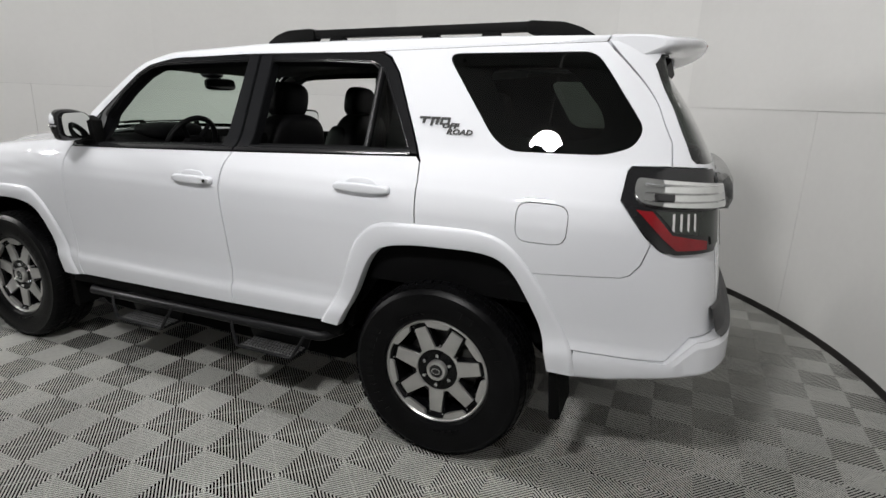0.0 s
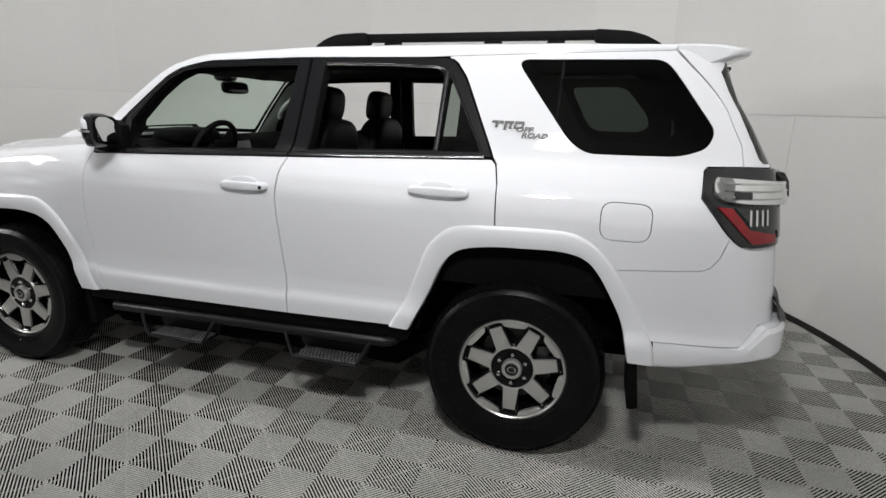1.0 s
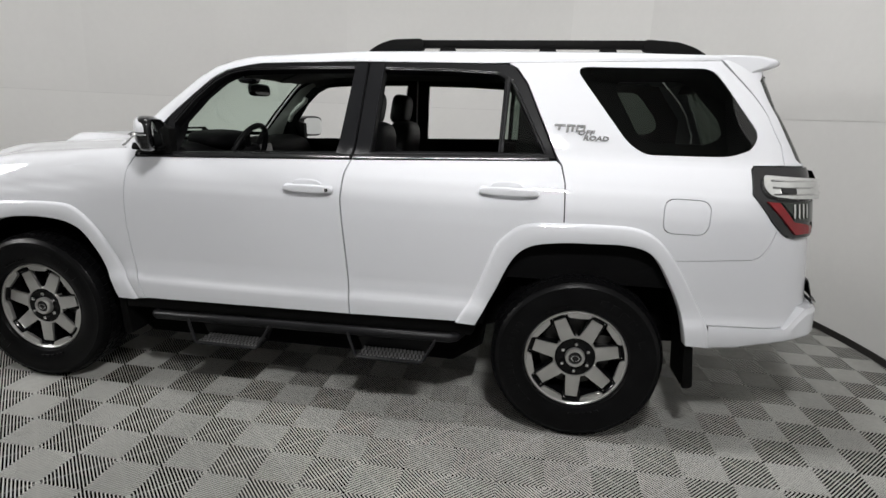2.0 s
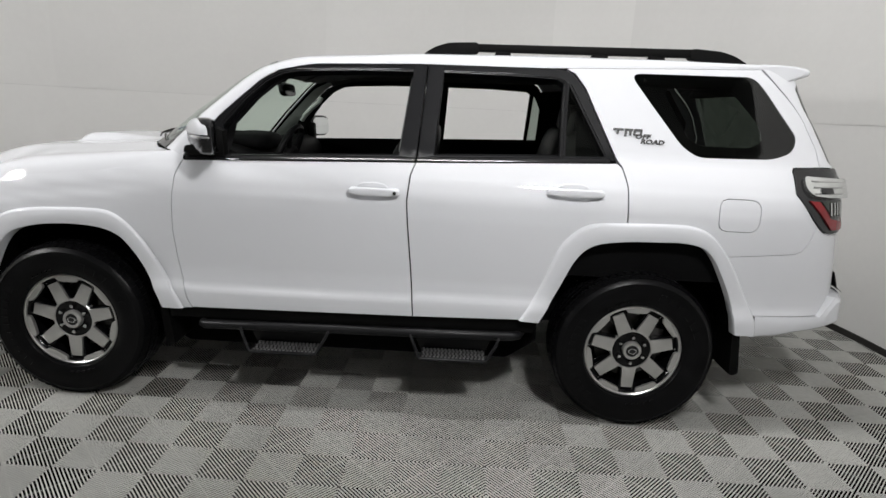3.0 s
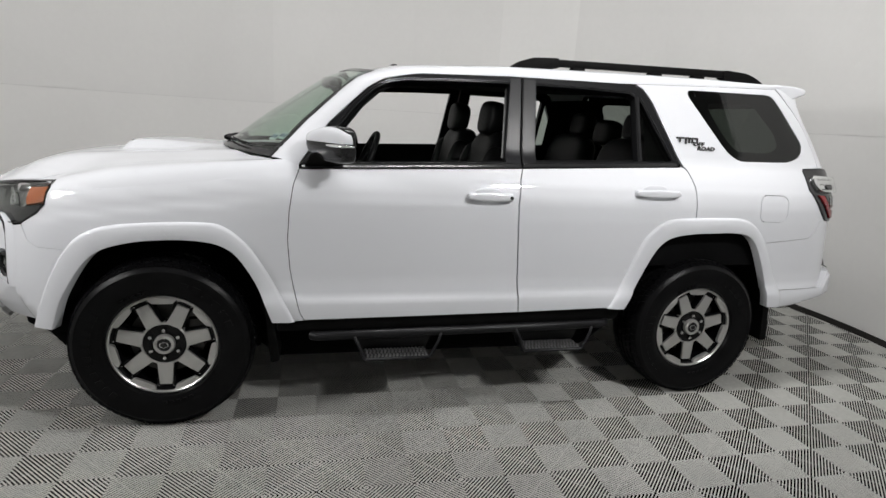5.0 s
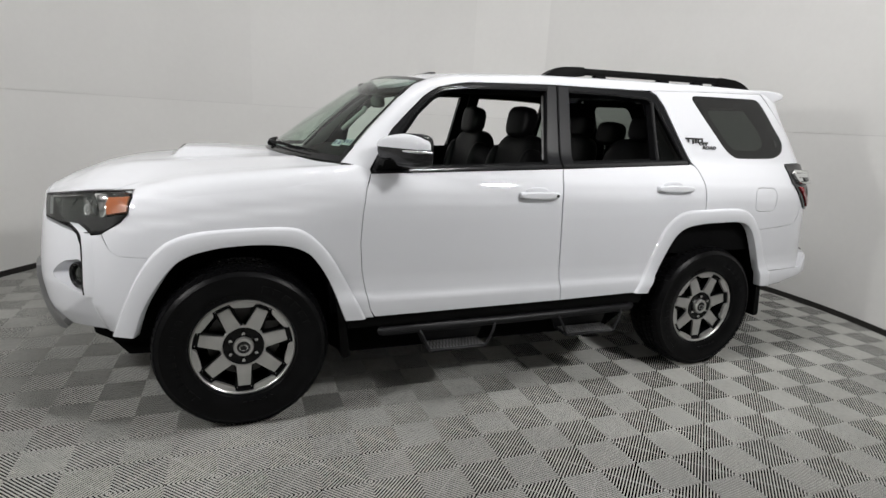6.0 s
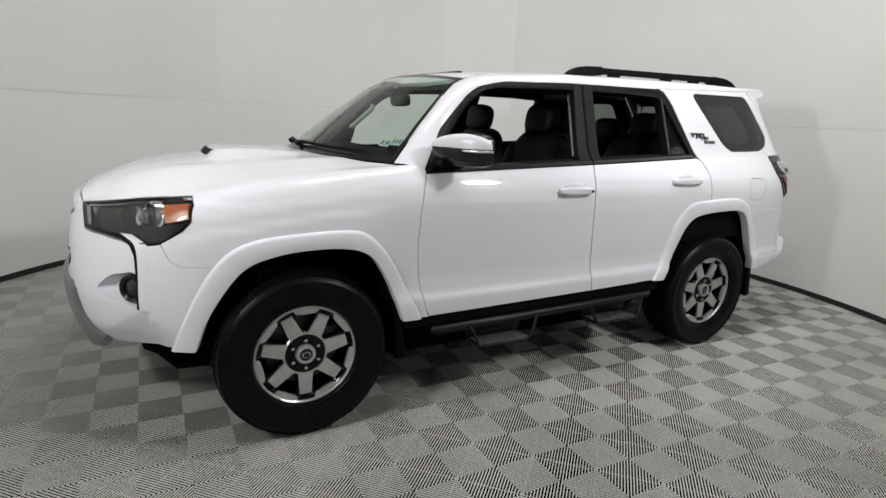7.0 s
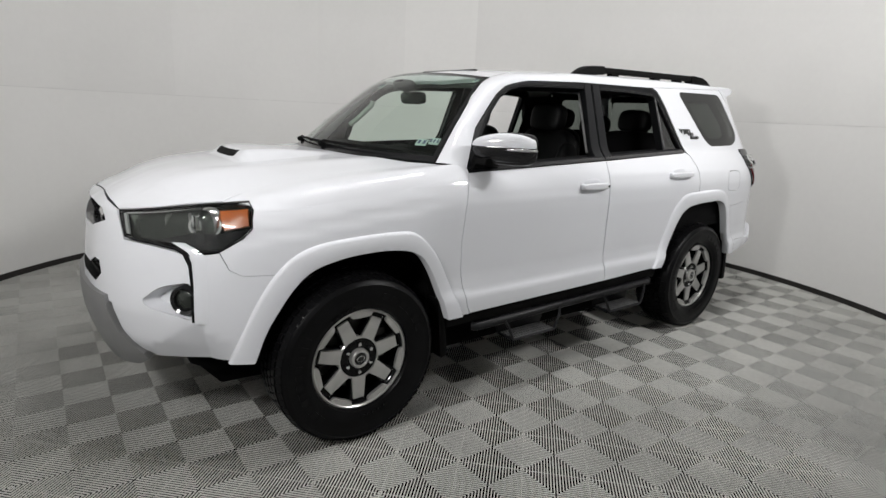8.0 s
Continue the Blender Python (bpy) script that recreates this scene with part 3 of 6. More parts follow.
# ---- side panels ----
FRONT_DOOR = [(-0.797, 1.218), (-0.823, 1.15), (-0.841, 1.031), (-0.849, 0.89), (-0.838, 0.745), (-0.823, 0.662), (-0.795, 0.545), (-0.772, 0.505),
              (0.306, 0.521), (0.287, 0.753), (0.266, 0.97), (0.258, 1.086), (0.269, 1.204), (0.289, 1.258)]
FRONT_FRAME = [(-0.799, 1.226), (-0.669, 1.420), (-0.572, 1.516), (-0.473, 1.608), (-0.404, 1.649), (-0.314, 1.674), (-0.235, 1.689), (0.05, 1.701), (0.319, 1.711), (0.290, 1.268)]
FRONT_OPEN = [(-0.640, 1.250), (-0.640, 1.378), (-0.540, 1.506), (-0.450, 1.592), (-0.375, 1.632), (-0.285, 1.650), (0.0, 1.664), (0.250, 1.672), (0.205, 1.285)]
FRONT_INNER = [(-0.612, 1.250), (-0.60, 1.388), (-0.500, 1.513), (-0.416, 1.588), (-0.338, 1.627), (-0.259, 1.637), (0.0, 1.652), (0.250, 1.664), (0.205, 1.285)]
REAR_DOOR = [(0.2925, 1.258), (0.2725, 1.204), (0.2615, 1.086), (0.2695, 0.97), (0.2905, 0.753), (0.3095, 0.521), (0.85, 0.534), (0.945, 0.68), (1.025, 0.86), (1.12, 0.945), (1.287, 0.968),
             (1.279, 1.118), (1.275, 1.206), (1.256, 1.280), (1.234, 1.298)]
REAR_FRAME = [(0.2935, 1.268), (0.3225, 1.711), (0.6, 1.714), (0.9, 1.719), (0.985, 1.716), (1.024, 1.698), (1.078, 1.631), (1.232, 1.307)]
REAR_OPEN = [(0.400, 1.673), (0.70, 1.675), (0.945, 1.668), (0.975, 1.648), (0.968, 1.318), (0.375, 1.294)]
REAR_FIXED = [(1.004, 1.640), (1.177, 1.326), (0.992, 1.320)]
QUARTER = [(1.289, 0.968), (1.281, 1.118), (1.277, 1.206), (1.259, 1.282), (1.238, 1.310), (1.083, 1.633), (1.030, 1.702), (0.99, 1.721), (1.0, 1.727), (1.5, 1.748), (1.93, 1.765),
           (2.016, 1.684), (2.148, 1.529), (2.208, 1.405), (2.220, 1.322), (2.085, 1.316), (2.073, 1.30), (2.066, 1.20), (2.158, 1.087), (2.186, 1.058), (2.160, 0.975), (2.13, 0.935), (2.10, 0.921), (1.72, 0.893), (1.64, 0.95), (1.5, 0.985)]
QUARTER_WINDOW = rounded([(1.292, 1.715), (1.895, 1.726), (1.960, 1.650), (2.108, 1.450), (2.080, 1.385), (1.985, 1.350), (1.83, 1.346), (1.62, 1.343), (1.545, 1.390), (1.419, 1.551)], 0.055)
FUEL = rounded([(1.70, 1.170), (1.895, 1.167), (1.893, 1.020), (1.703, 1.020)], 0.05)
CROWN = [(skin_at(-1.847, 1.095)[0], 1.095), (-1.6, 1.105), (-1.2, 1.150), (-0.798, 1.224)]
FENDER = [(-1.842, 1.03)] + CROWN + [ (-0.8245, 1.15), (-0.8425, 1.031), (-0.8505, 0.89), (-0.8395, 0.745), (-0.8245, 0.662), (-0.797, 0.545),
          (-0.776, 0.503), (-0.87, 0.503), (-0.95, 0.66), (-1.01, 0.80), (-1.10, 0.90), (-1.2, 0.935), (-1.345, 0.942), (-1.53, 0.925)]
FENDER_FRONT = [(-1.68, 0.838), (-1.77, 0.838), (-1.90, 0.840), (-1.948, 0.864), (-1.984, 0.932), (-1.89, 0.985)]



def fender_crown(sg):
    """The rounded shoulder between hood and fender."""
    high = along(SEAM_LINE + [(-0.925, 0.762)], 60)
    low = along([(skin_at(-1.866, 1.121)[0], 1.121)] + CROWN, 60)
    rows = []
    for step, ((x0, y0), (x3, z3)) in enumerate(zip(high, low)):
        y0 += 0.001
        lip = 0.0002 + 0.0025 * (1 - smooth(-1.87, -1.80, x0))
        a = np.array([x0, y0, hood_z(x0, y0) - lip])
        ta = np.array([x0, y0 + 0.02, hood_z(x0, y0 + 0.02) - lip]) - a
        s = s_at(x3, z3)
        b = np.array(skin_at(s, z3))
        tb = np.array(skin_at(s, z3)) - np.array(skin_at(s, z3 - 0.02))
        k = 0.42 * np.linalg.norm(b - a)
        if step < 8:
            ta = ta * step / 8 + (b - a) / np.linalg.norm(b - a) * 0.02 * (1 - step / 8)
            tb = tb * step / 8 + (a - b) / np.linalg.norm(b - a) * 0.02 * (1 - step / 8)
        p, q = a + ta / np.linalg.norm(ta) * k, b + tb / np.linalg.norm(tb) * k
        row = []
        for t in np.linspace(0, 1, 15):
            v = (1 - t) ** 3 * a + 3 * t * (1 - t) ** 2 * p + 3 * t * t * (1 - t) * q + t**3 * b
            row.append((v[0], sg * v[1], v[2]))
        n = np.array(skin_at(s, z3 - 0.008, -0.0004))
        m = (x0, sg * (y0 - 0.010), hood_z(x0, y0 - 0.010) - lip - 0.0004)
        rows.append([m] + row + [(n[0], sg * n[1], n[2])])
    return part("fender_crown", loft(rows), PAINT, suv, smooth_angle=60)


def inner_loop(points, d):
    return shrink(ring(points, 0.05), d)


for sg in BOTH:
    fender = skin("front_fender", side(FENDER) + FENDER_FRONT, skin_at, PAINT, suv, sign=sg, step=0.028, gap=0.0003)
    fender_crown(sg)
    front_door = skin("front_door", side(FRONT_DOOR), skin_at, PAINT, suv, sign=sg, step=0.03, label="white front door with its window down")
    skin("window_frame", side(FRONT_FRAME), skin_at, FRAME_BLACK, front_door, [side(FRONT_OPEN)], sign=sg, step=0.03, depth=0.05, label="satin black window frame")
    skin("pillar_cover", side([(0.210, 1.283), (0.284, 1.277), (0.312, 1.704), (0.257, 1.702)]), lambda s, z: skin_at(s, z, 0.004), PILLAR_BLACK, front_door, sign=sg, step=0.03, depth=0.004, gap=0.0, label="satin black pillar cover")
    rear_door = skin("rear_door", side(REAR_DOOR), skin_at, PAINT, suv, sign=sg, step=0.03, label="white rear door with its window down")
    skin("window_frame", side(REAR_FRAME), skin_at, FRAME_BLACK, rear_door, [side(REAR_OPEN), side(REAR_FIXED)], sign=sg, step=0.03, depth=0.05, label="satin black window frame")
    skin("pillar_cover", side([(0.300, 1.280), (0.368, 1.288), (0.394, 1.704), (0.330, 1.705)]), lambda s, z: skin_at(s, z, 0.004), PILLAR_BLACK, rear_door, sign=sg, step=0.03, depth=0.004, gap=0.0, label="satin black pillar cover")
    skin("fixed_pane", side(inner_loop(REAR_FIXED, -0.006)), lambda s, z: skin_at(s, z, -0.012), DOOR_GLASS, rear_door, sign=sg, step=0.05, edge=False, label="small dark fixed pane")
    quarter = skin("quarter_panel", side(QUARTER), skin_at, PAINT, suv, [side(QUARTER_WINDOW), side(FUEL)], sign=sg, step=0.028)
    skin("quarter_window", side(inner_loop(QUARTER_WINDOW, -0.004)), lambda s, z: skin_at(s, z, -0.003), PRIVACY, quarter, sign=sg, step=0.025, edge=False, label="dark privacy glass quarter window")
    skin("window_border", side(inner_loop(QUARTER_WINDOW, -0.002)), lambda s, z: skin_at(s, z, -0.008), TRIM_BLACK, quarter, [side(inner_loop(QUARTER_WINDOW, 0.05))], sign=sg, step=0.03, edge=False, label="black printed glass border")
    skin("fuel_door", side(FUEL), skin_at, PAINT, quarter, sign=sg, step=0.03)
    # cabin side of the doors and pillars
    skin("door_trim", side([(-0.78, 0.56), (0.30, 0.56), (0.28, 1.275), (-0.78, 1.235)]), lambda s, z: skin_at(s, z, -0.07 - 0.03 * (z < 1.1)), CABIN, front_door, sign=sg, step=0.06, edge=False, label="black door trim")
    skin("door_trim", side([(0.30, 0.56), (0.95, 0.56), (1.2, 0.98), (1.2, 1.31), (0.28, 1.275)]), lambda s, z: skin_at(s, z, -0.07 - 0.03 * (z < 1.1)), CABIN, rear_door, sign=sg, step=0.06, edge=False, label="black door trim")
    skin("frame_lining", side(inner_loop(FRONT_FRAME, 0.004)), lambda s, z: skin_at(s, z, -0.05), CABIN, front_door, [side(inner_loop(FRONT_INNER, 0.004))], sign=sg, step=0.05, edge=False)
    skin("frame_lining", side(inner_loop(REAR_FRAME, 0.004)), lambda s, z: skin_at(s, z, -0.05), CABIN, rear_door, [side(inner_loop(REAR_OPEN, 0.004)), side(inner_loop(REAR_FIXED, -0.004))], sign=sg, step=0.05, edge=False)
    skin("cargo_lining", side([(1.05, 0.75), (1.05, 1.66), (1.5, 1.70), (1.93, 1.71), (2.10, 1.5), (2.14, 1.2), (2.14, 0.75)]), lambda s, z: skin_at(s, z, -0.055), CABIN, quarter,
         [side(rounded([(1.47, 1.655), (1.80, 1.665), (1.95, 1.50), (1.97, 1.43), (1.90, 1.395), (1.66, 1.395), (1.60, 1.42)], 0.05))], sign=sg, step=0.05, edge=False, label="black cargo side lining")


# ---- flares ----
REAR_IN = [(0.917, 0.528), (0.998, 0.695), (1.066, 0.850), (1.142, 0.922), (1.273, 0.948), (1.42, 0.955), (1.547, 0.957), (1.64, 0.94), (1.70, 0.895), (1.758, 0.809), (1.829, 0.671), (1.868, 0.515)]
REAR_OUT = [(0.822, 0.531), (0.905, 0.684), (0.978, 0.890), (1.02, 0.955), (1.08, 1.008), (1.15, 1.03), (1.271, 1.036), (1.45, 1.042), (1.60, 1.035), (1.70, 0.985), (1.80, 0.87), (1.88, 0.74), (1.955, 0.605), (1.975, 0.51)]
FRONT_IN = [(-1.850, 0.468), (-1.79, 0.63), (-1.665, 0.813), (-1.523, 0.875), (-1.345, 0.894), (-1.20, 0.886), (-1.12, 0.86), (-1.064, 0.812), (-0.99, 0.688), (-0.918, 0.500)]
FRONT_OUT = [(-1.945, 0.468), (-1.89, 0.61), (-1.832, 0.740), (-1.761, 0.850), (-1.684, 0.917), (-1.566, 0.955), (-1.344, 0.972), (-1.182, 0.972), (-1.12, 0.955), (-1.06, 0.91), (-0.989, 0.825), (-0.886, 0.640), (-0.815, 0.498)]


def flare(inner, outer, sg):
    a, b = along(spline(inner, 6), 64), along(spline(outer, 6), 64)
    rows = []
    for p, q in zip(a, b):
        row = []
        for t, off in ((-0.03, -0.035), (-0.03, -0.02), (-0.02, 0.009), (0.0, 0.0145), (0.05, 0.0165), (0.80, 0.0145), (0.90, 0.0115), (0.985, 0.001), (1.0, -0.010)):
            x, z = p + (q - p) * t
            v = skin_at(s_at(x, z), z, off)
            row.append((v[0], sg * v[1], v[2]))
        rows.append(row)
    return part("wheel_arch_flare", loft(rows), PAINT, suv, smooth_angle=42)


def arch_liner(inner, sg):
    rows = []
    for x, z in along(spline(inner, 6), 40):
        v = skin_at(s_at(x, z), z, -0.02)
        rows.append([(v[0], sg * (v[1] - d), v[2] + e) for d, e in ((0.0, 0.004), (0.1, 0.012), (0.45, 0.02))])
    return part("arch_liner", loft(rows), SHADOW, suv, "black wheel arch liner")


for sg in BOTH:
    flare(REAR_IN, REAR_OUT, sg)
    flare(FRONT_IN, FRONT_OUT, sg)
    arch_liner(REAR_IN, sg)
    arch_liner(FRONT_IN, sg)
    for x0, z0, x1, z1 in ((1.86, 0.66, 1.90, 0.30), (-0.96, 0.60, -0.92, 0.29)):
        flap = slab(rounded([(x0, z0), (x0 + 0.03, z0), (x1 + 0.035, z1), (x1 - 0.01, z1 - 0.01)], 0.012), 0.66, 0.882, "y", 0.003)
        bmesh.ops.scale(flap, vec=(1, sg, 1), verts=flap.verts)
        part("mud_flap", flap, TRIM_BLACK, suv, "black rubber mud flap")

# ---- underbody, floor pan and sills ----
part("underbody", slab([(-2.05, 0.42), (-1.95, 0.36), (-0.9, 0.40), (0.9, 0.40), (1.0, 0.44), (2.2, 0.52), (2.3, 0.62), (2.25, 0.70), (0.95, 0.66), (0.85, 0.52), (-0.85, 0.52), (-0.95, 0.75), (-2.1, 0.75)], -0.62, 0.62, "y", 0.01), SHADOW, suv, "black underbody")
# Low black blocks added so that less light gets beneath the car.
part("skid_light_block", slab([(-1.0, 0.32), (-0.90, 0.235), (0.80, 0.235), (0.95, 0.34), (0.95, 0.42), (-1.0, 0.42)], -0.70, 0.70, "y", 0.01), SHADOW, suv, "black block added under the suv to keep light out")
part("tray_light_block", slab([(1.72, 0.42), (1.80, 0.36), (2.22, 0.38), (2.28, 0.50), (2.2, 0.56), (1.72, 0.54)], -0.50, 0.50, "y", 0.02), SHADOW, suv, "black block at the spare tyre, added to keep light out")
part("engine_light_block", slab([(-2.02, 0.40), (-1.92, 0.28), (-1.0, 0.24), (-1.0, 0.44), (-2.0, 0.46)], -0.58, 0.58, "y", 0.01), SHADOW, suv, "black block below the engine, added to keep light out")
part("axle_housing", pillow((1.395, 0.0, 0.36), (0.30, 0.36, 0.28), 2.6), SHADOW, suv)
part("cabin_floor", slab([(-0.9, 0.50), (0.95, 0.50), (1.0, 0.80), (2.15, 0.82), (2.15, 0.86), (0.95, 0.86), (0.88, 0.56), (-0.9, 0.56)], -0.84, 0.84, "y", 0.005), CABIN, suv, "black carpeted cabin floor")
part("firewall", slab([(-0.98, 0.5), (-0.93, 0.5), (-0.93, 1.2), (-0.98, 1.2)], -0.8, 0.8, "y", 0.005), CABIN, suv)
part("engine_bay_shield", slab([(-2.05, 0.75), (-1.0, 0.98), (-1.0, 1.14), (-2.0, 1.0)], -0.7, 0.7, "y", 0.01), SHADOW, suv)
for sg in BOTH:
    sill = slab([(-0.90, 0.44), (0.90, 0.455), (0.93, 0.525), (0.80, 0.54), (-0.78, 0.515), (-0.90, 0.50)], 0.62, 0.885, "y", 0.008)
    bmesh.ops.scale(sill, vec=(1, sg, 1), verts=sill.verts)
    part("sill", sill, TRIM_BLACK, suv, "black rocker sill")


# ---- front and rear ends: wrapped coordinates from the middle outwards ----
def rear_at(u, z, off=0.0):
    v = skin_at(S_REAR - abs(u), z, off)
    return (v[0], math.copysign(v[1], u), v[2])


def both_halves(half):
    """A closed outline from its half, which starts and ends near the middle."""
    return half + [(-u, z) for u, z in half[::-1]]


BUMPER = [(0.02, 1.088), (0.2, 1.080), (0.32, 1.069), (0.39, 1.058), (0.41, 1.03), (0.465, 0.945), (0.60, 0.94), (0.72, 0.926), (0.79, 0.910), (0.915, 0.930), (0.953, 0.864), (1.001, 0.840), (1.131, 0.838), (1.225, 0.838),
          (1.10, 0.66), (1.04, 0.54), (1.02, 0.468), (0.765, 0.458), (0.58, 0.450), (0.51, 0.475), (0.43, 0.57), (0.39, 0.67), (0.02, 0.67)]
UPPER_GRILLE = [(-0.15, 0.955), (0.15, 0.955), (0.31, 1.000), (0.255, 1.043), (0.10, 1.052), (-0.10, 1.052), (-0.255, 1.043), (-0.31, 1.000)]
LOWER_GRILLE = [(-0.24, 0.73), (0.24, 0.73), (0.30, 0.775), (0.275, 0.825), (0.22, 0.825), (0.14, 0.79), (-0.14, 0.79), (-0.22, 0.825), (-0.275, 0.825), (-0.30, 0.775)]
FOG = rounded([(0.575, 0.713), (0.66, 0.778), (0.80, 0.808), (0.802, 0.648), (0.73, 0.672), (0.61, 0.69)], 0.04)


def bumper_at(u, z):
    """The bumper's skin, tucked under below the crease that runs from the fog lamp to the chin."""
    crease = float(np.interp(abs(u), [0.3, 0.58, 0.825, 0.86, 1.0, 1.2], [0.50, 0.518, 0.648, 0.60, 0.535, 0.52]))
    return front_at(u, z, -0.03 * max(0.0, 1 - abs(u) / 0.39) * smooth(1.05, 1.09, z) - 0.30 * max(0.0, crease - z) * smooth(0.38, 0.50, abs(u)) * smooth(1.06, 0.90, abs(u)))


bumper = skin("front_bumper", both_halves(BUMPER), bumper_at, PAINT, suv, [UPPER_GRILLE, LOWER_GRILLE, FOG, [(-u, z) for u, z in FOG]], sign=1, step=0.03, depth=0.03, label="white front bumper and grille surround")


def bowl(loop, at, deep, mat, name, parent, centre, label="", squeeze=0.75, floor_mat=None):
    """A recess behind an opening: walls that lead inwards, and a floor."""
    outer = ring(loop, 0.03)
    rows = []
    for k in range(5):
        t = k / 4
        rows.append([at(centre[0] + (u - centre[0]) * (1 - (1 - squeeze) * t), centre[1] + (z - centre[1]) * (1 - (1 - squeeze) * t), -0.002 - deep * t) for u, z in outer])
    bm = loft(rows, close=True)
    part(name, bm, mat, parent, label)
    bm = loft([rows[-1], [tuple(np.mean(rows[-1], axis=0))] * len(outer)], close=True)
    bmesh.ops.remove_doubles(bm, verts=bm.verts, dist=1e-5)
    return part(name + "_floor", bm, floor_mat or mat, parent, label)


bowl(UPPER_GRILLE, front_at, 0.09, BLACK_GLOSS, "upper_grille", bumper, (0, 0.99), "black upper grille opening", 0.85, TRIM_BLACK)
bowl(LOWER_GRILLE, front_at, 0.08, TRIM_BLACK, "lower_grille", bumper, (0, 0.755), "black lower grille", 0.9, SHADOW)
for z in (0.745, 0.775):
    part("grille_slat", loft([[front_at(u, z + dz, off) for u in np.linspace(-0.21, 0.21, 12)] for dz, off in ((-0.006, -0.03), (-0.006, -0.05), (0.006, -0.05), (0.006, -0.03), (-0.006, -0.03))]), TRIM_BLACK, bumper)
part("front_emblem", loft([[front_at(0.05 * math.cos(a) * k, 0.99 + 0.035 * math.sin(a) * k, -0.055 + 0.01 * (1 - k)) for a in np.linspace(0, 2 * math.pi, 24, endpoint=False)] for k in (1.0, 0.8, 0.5, 0.01)], close=True), CHROME, bumper, "plain oval chrome emblem")
SKID_HALF = [(0.02, 0.70), (0.36, 0.70), (0.385, 0.64), (0.43, 0.55), (0.515, 0.455), (0.52, 0.42), (0.45, 0.385), (0.02, 0.36)]
skin("skid_plate", both_halves(SKID_HALF), lambda u, z: front_at(u, z, 0.003 + (0.014 + 0.30 * inset(front_s(u), z)) * smooth(0.52, 0.36, abs(u))), SKID, suv, sign=1, step=0.03, depth=0.04, label="silver-grey front skid plate")
for sg in BOTH:
    def corner_at(u, z, off=0.0, sg=sg):
        v = front_at(u, z, off)
        return (v[0], sg * abs(v[1]), v[2])

    bowl(FOG, corner_at, 0.05, PAINT, "fog_recess", bumper, (0.72, 0.725), "white fog lamp recess", 0.72)
    c = Vector(corner_at(0.762, 0.728, -0.02))
    d = (Vector(corner_at(0.762, 0.728, 0.1)) - c).normalized()
    turn = Vector((0, -1, 0)).rotation_difference(Vector((-0.75, sg * 0.66, 0)).normalized()).to_matrix().to_4x4()
    m = Matrix.Translation(c) @ turn
    fog = lathe([(0.058, 0.06), (0.06, -0.012), (0.055, -0.02), (0.044, -0.012), (0.041, 0.0)], 28)
    bmesh.ops.transform(fog, matrix=m, verts=fog.verts)
    fog = part("fog_lamp", fog, BLACK_GLOSS, suv, "round fog lamp in a gloss black ring")
    lens = lathe([(0.041, 0.0), (0.03, -0.008), (0.015, -0.011), (0.001, -0.012)], 28)
    bmesh.ops.transform(lens, matrix=m, verts=lens.verts)
    part("fog_lens", lens, LAMP_GREY, fog)
    fang = [(0.60, 0.950), (0.70, 0.946), (0.764, 0.914), (0.789, 0.870), (0.796, 0.80), (0.798, 0.645), (0.808, 0.645), (0.809, 0.80), (0.801, 0.885), (0.783, 0.921), (0.708, 0.957), (0.60, 0.957)]
    ridge = []
    for u, z, tall in ((0.715, 0.960, 0.3), (0.790, 0.924, 0.8), (0.809, 0.885, 1.0), (0.815, 0.80, 1.0), (0.814, 0.70, 1.0), (0.812, 0.64, 0.5)):
        row = []
        for du, off in ((-0.004, -0.004), (-0.002, 0.009), (0.008, 0.010), (0.030, 0.005), (0.055, -0.001)):
            v = skin_at(front_s(u + du), z, off * tall if off > 0 else off)
            row.append((v[0], sg * v[1], v[2]))
        ridge.append(row)
    part("slot_ridge", loft([list(map(tuple, r)) for r in zip(*[spline(c, 4) for c in zip(*ridge)])]), PAINT, bumper, "", 60)
    skin("bumper_slot", [(u, z) for u, z in fang], lambda u, z, sg=sg: (lambda v: (v[0], v[1], v[2]))(skin_at(front_s(u), z, 0.003)), TRIM_BLACK, bumper, sign=sg, step=0.03, depth=0.01, gap=0.0, label="black slot beside the fog lamp")

    # headlamp
    LAMP = [(-2.492, 1.056), (-2.30, 1.080), (-2.14, 1.100), (-1.868, 1.121), (-1.853, 1.10), (-1.854, 1.024), (-1.892, 0.988), (-1.98, 0.936), (-2.11, 0.921), (-2.17, 0.936), (-2.30, 0.952), (-2.43, 0.955)]
    head = skin("headlamp", shrink(ring(LAMP, 0.03), -0.004), lambda s, z: skin_at(s, z, -0.035), LAMP_GREY, suv, sign=sg, step=0.04, depth=0.02, label="swept headlamp with an amber outer reflector")
    rim = shrink(ring(LAMP, 0.03), 0.0)
    rows = [[(lambda v: (v[0], sg * v[1], v[2]))(skin_at(s, z, off)) for s, z in loop] for loop, off in ((rim, -0.04), (rim, 0.0035), (shrink(rim, 0.004), 0.0045), (shrink(rim, 0.006), -0.004))]
    part("lamp_edge", loft(rows, close=True), BLACK_GLOSS, head)
    skin("lens", shrink(rim, 0.006), lambda s, z: skin_at(s, z, 0.003), CLEAR, head, sign=sg, step=0.04, edge=False)
    skin("lower_bezel", [(-2.28, 0.958), (-2.10, 1.0), (-2.0, 1.0), (-1.88, 1.02), (-1.87, 1.02), (-1.90, 0.993), (-1.98, 0.943), (-2.11, 0.928), (-2.17, 0.942)], lambda s, z: skin_at(s, z, -0.012), BLACK_GLOSS, head, sign=sg, step=0.04, depth=0.02)
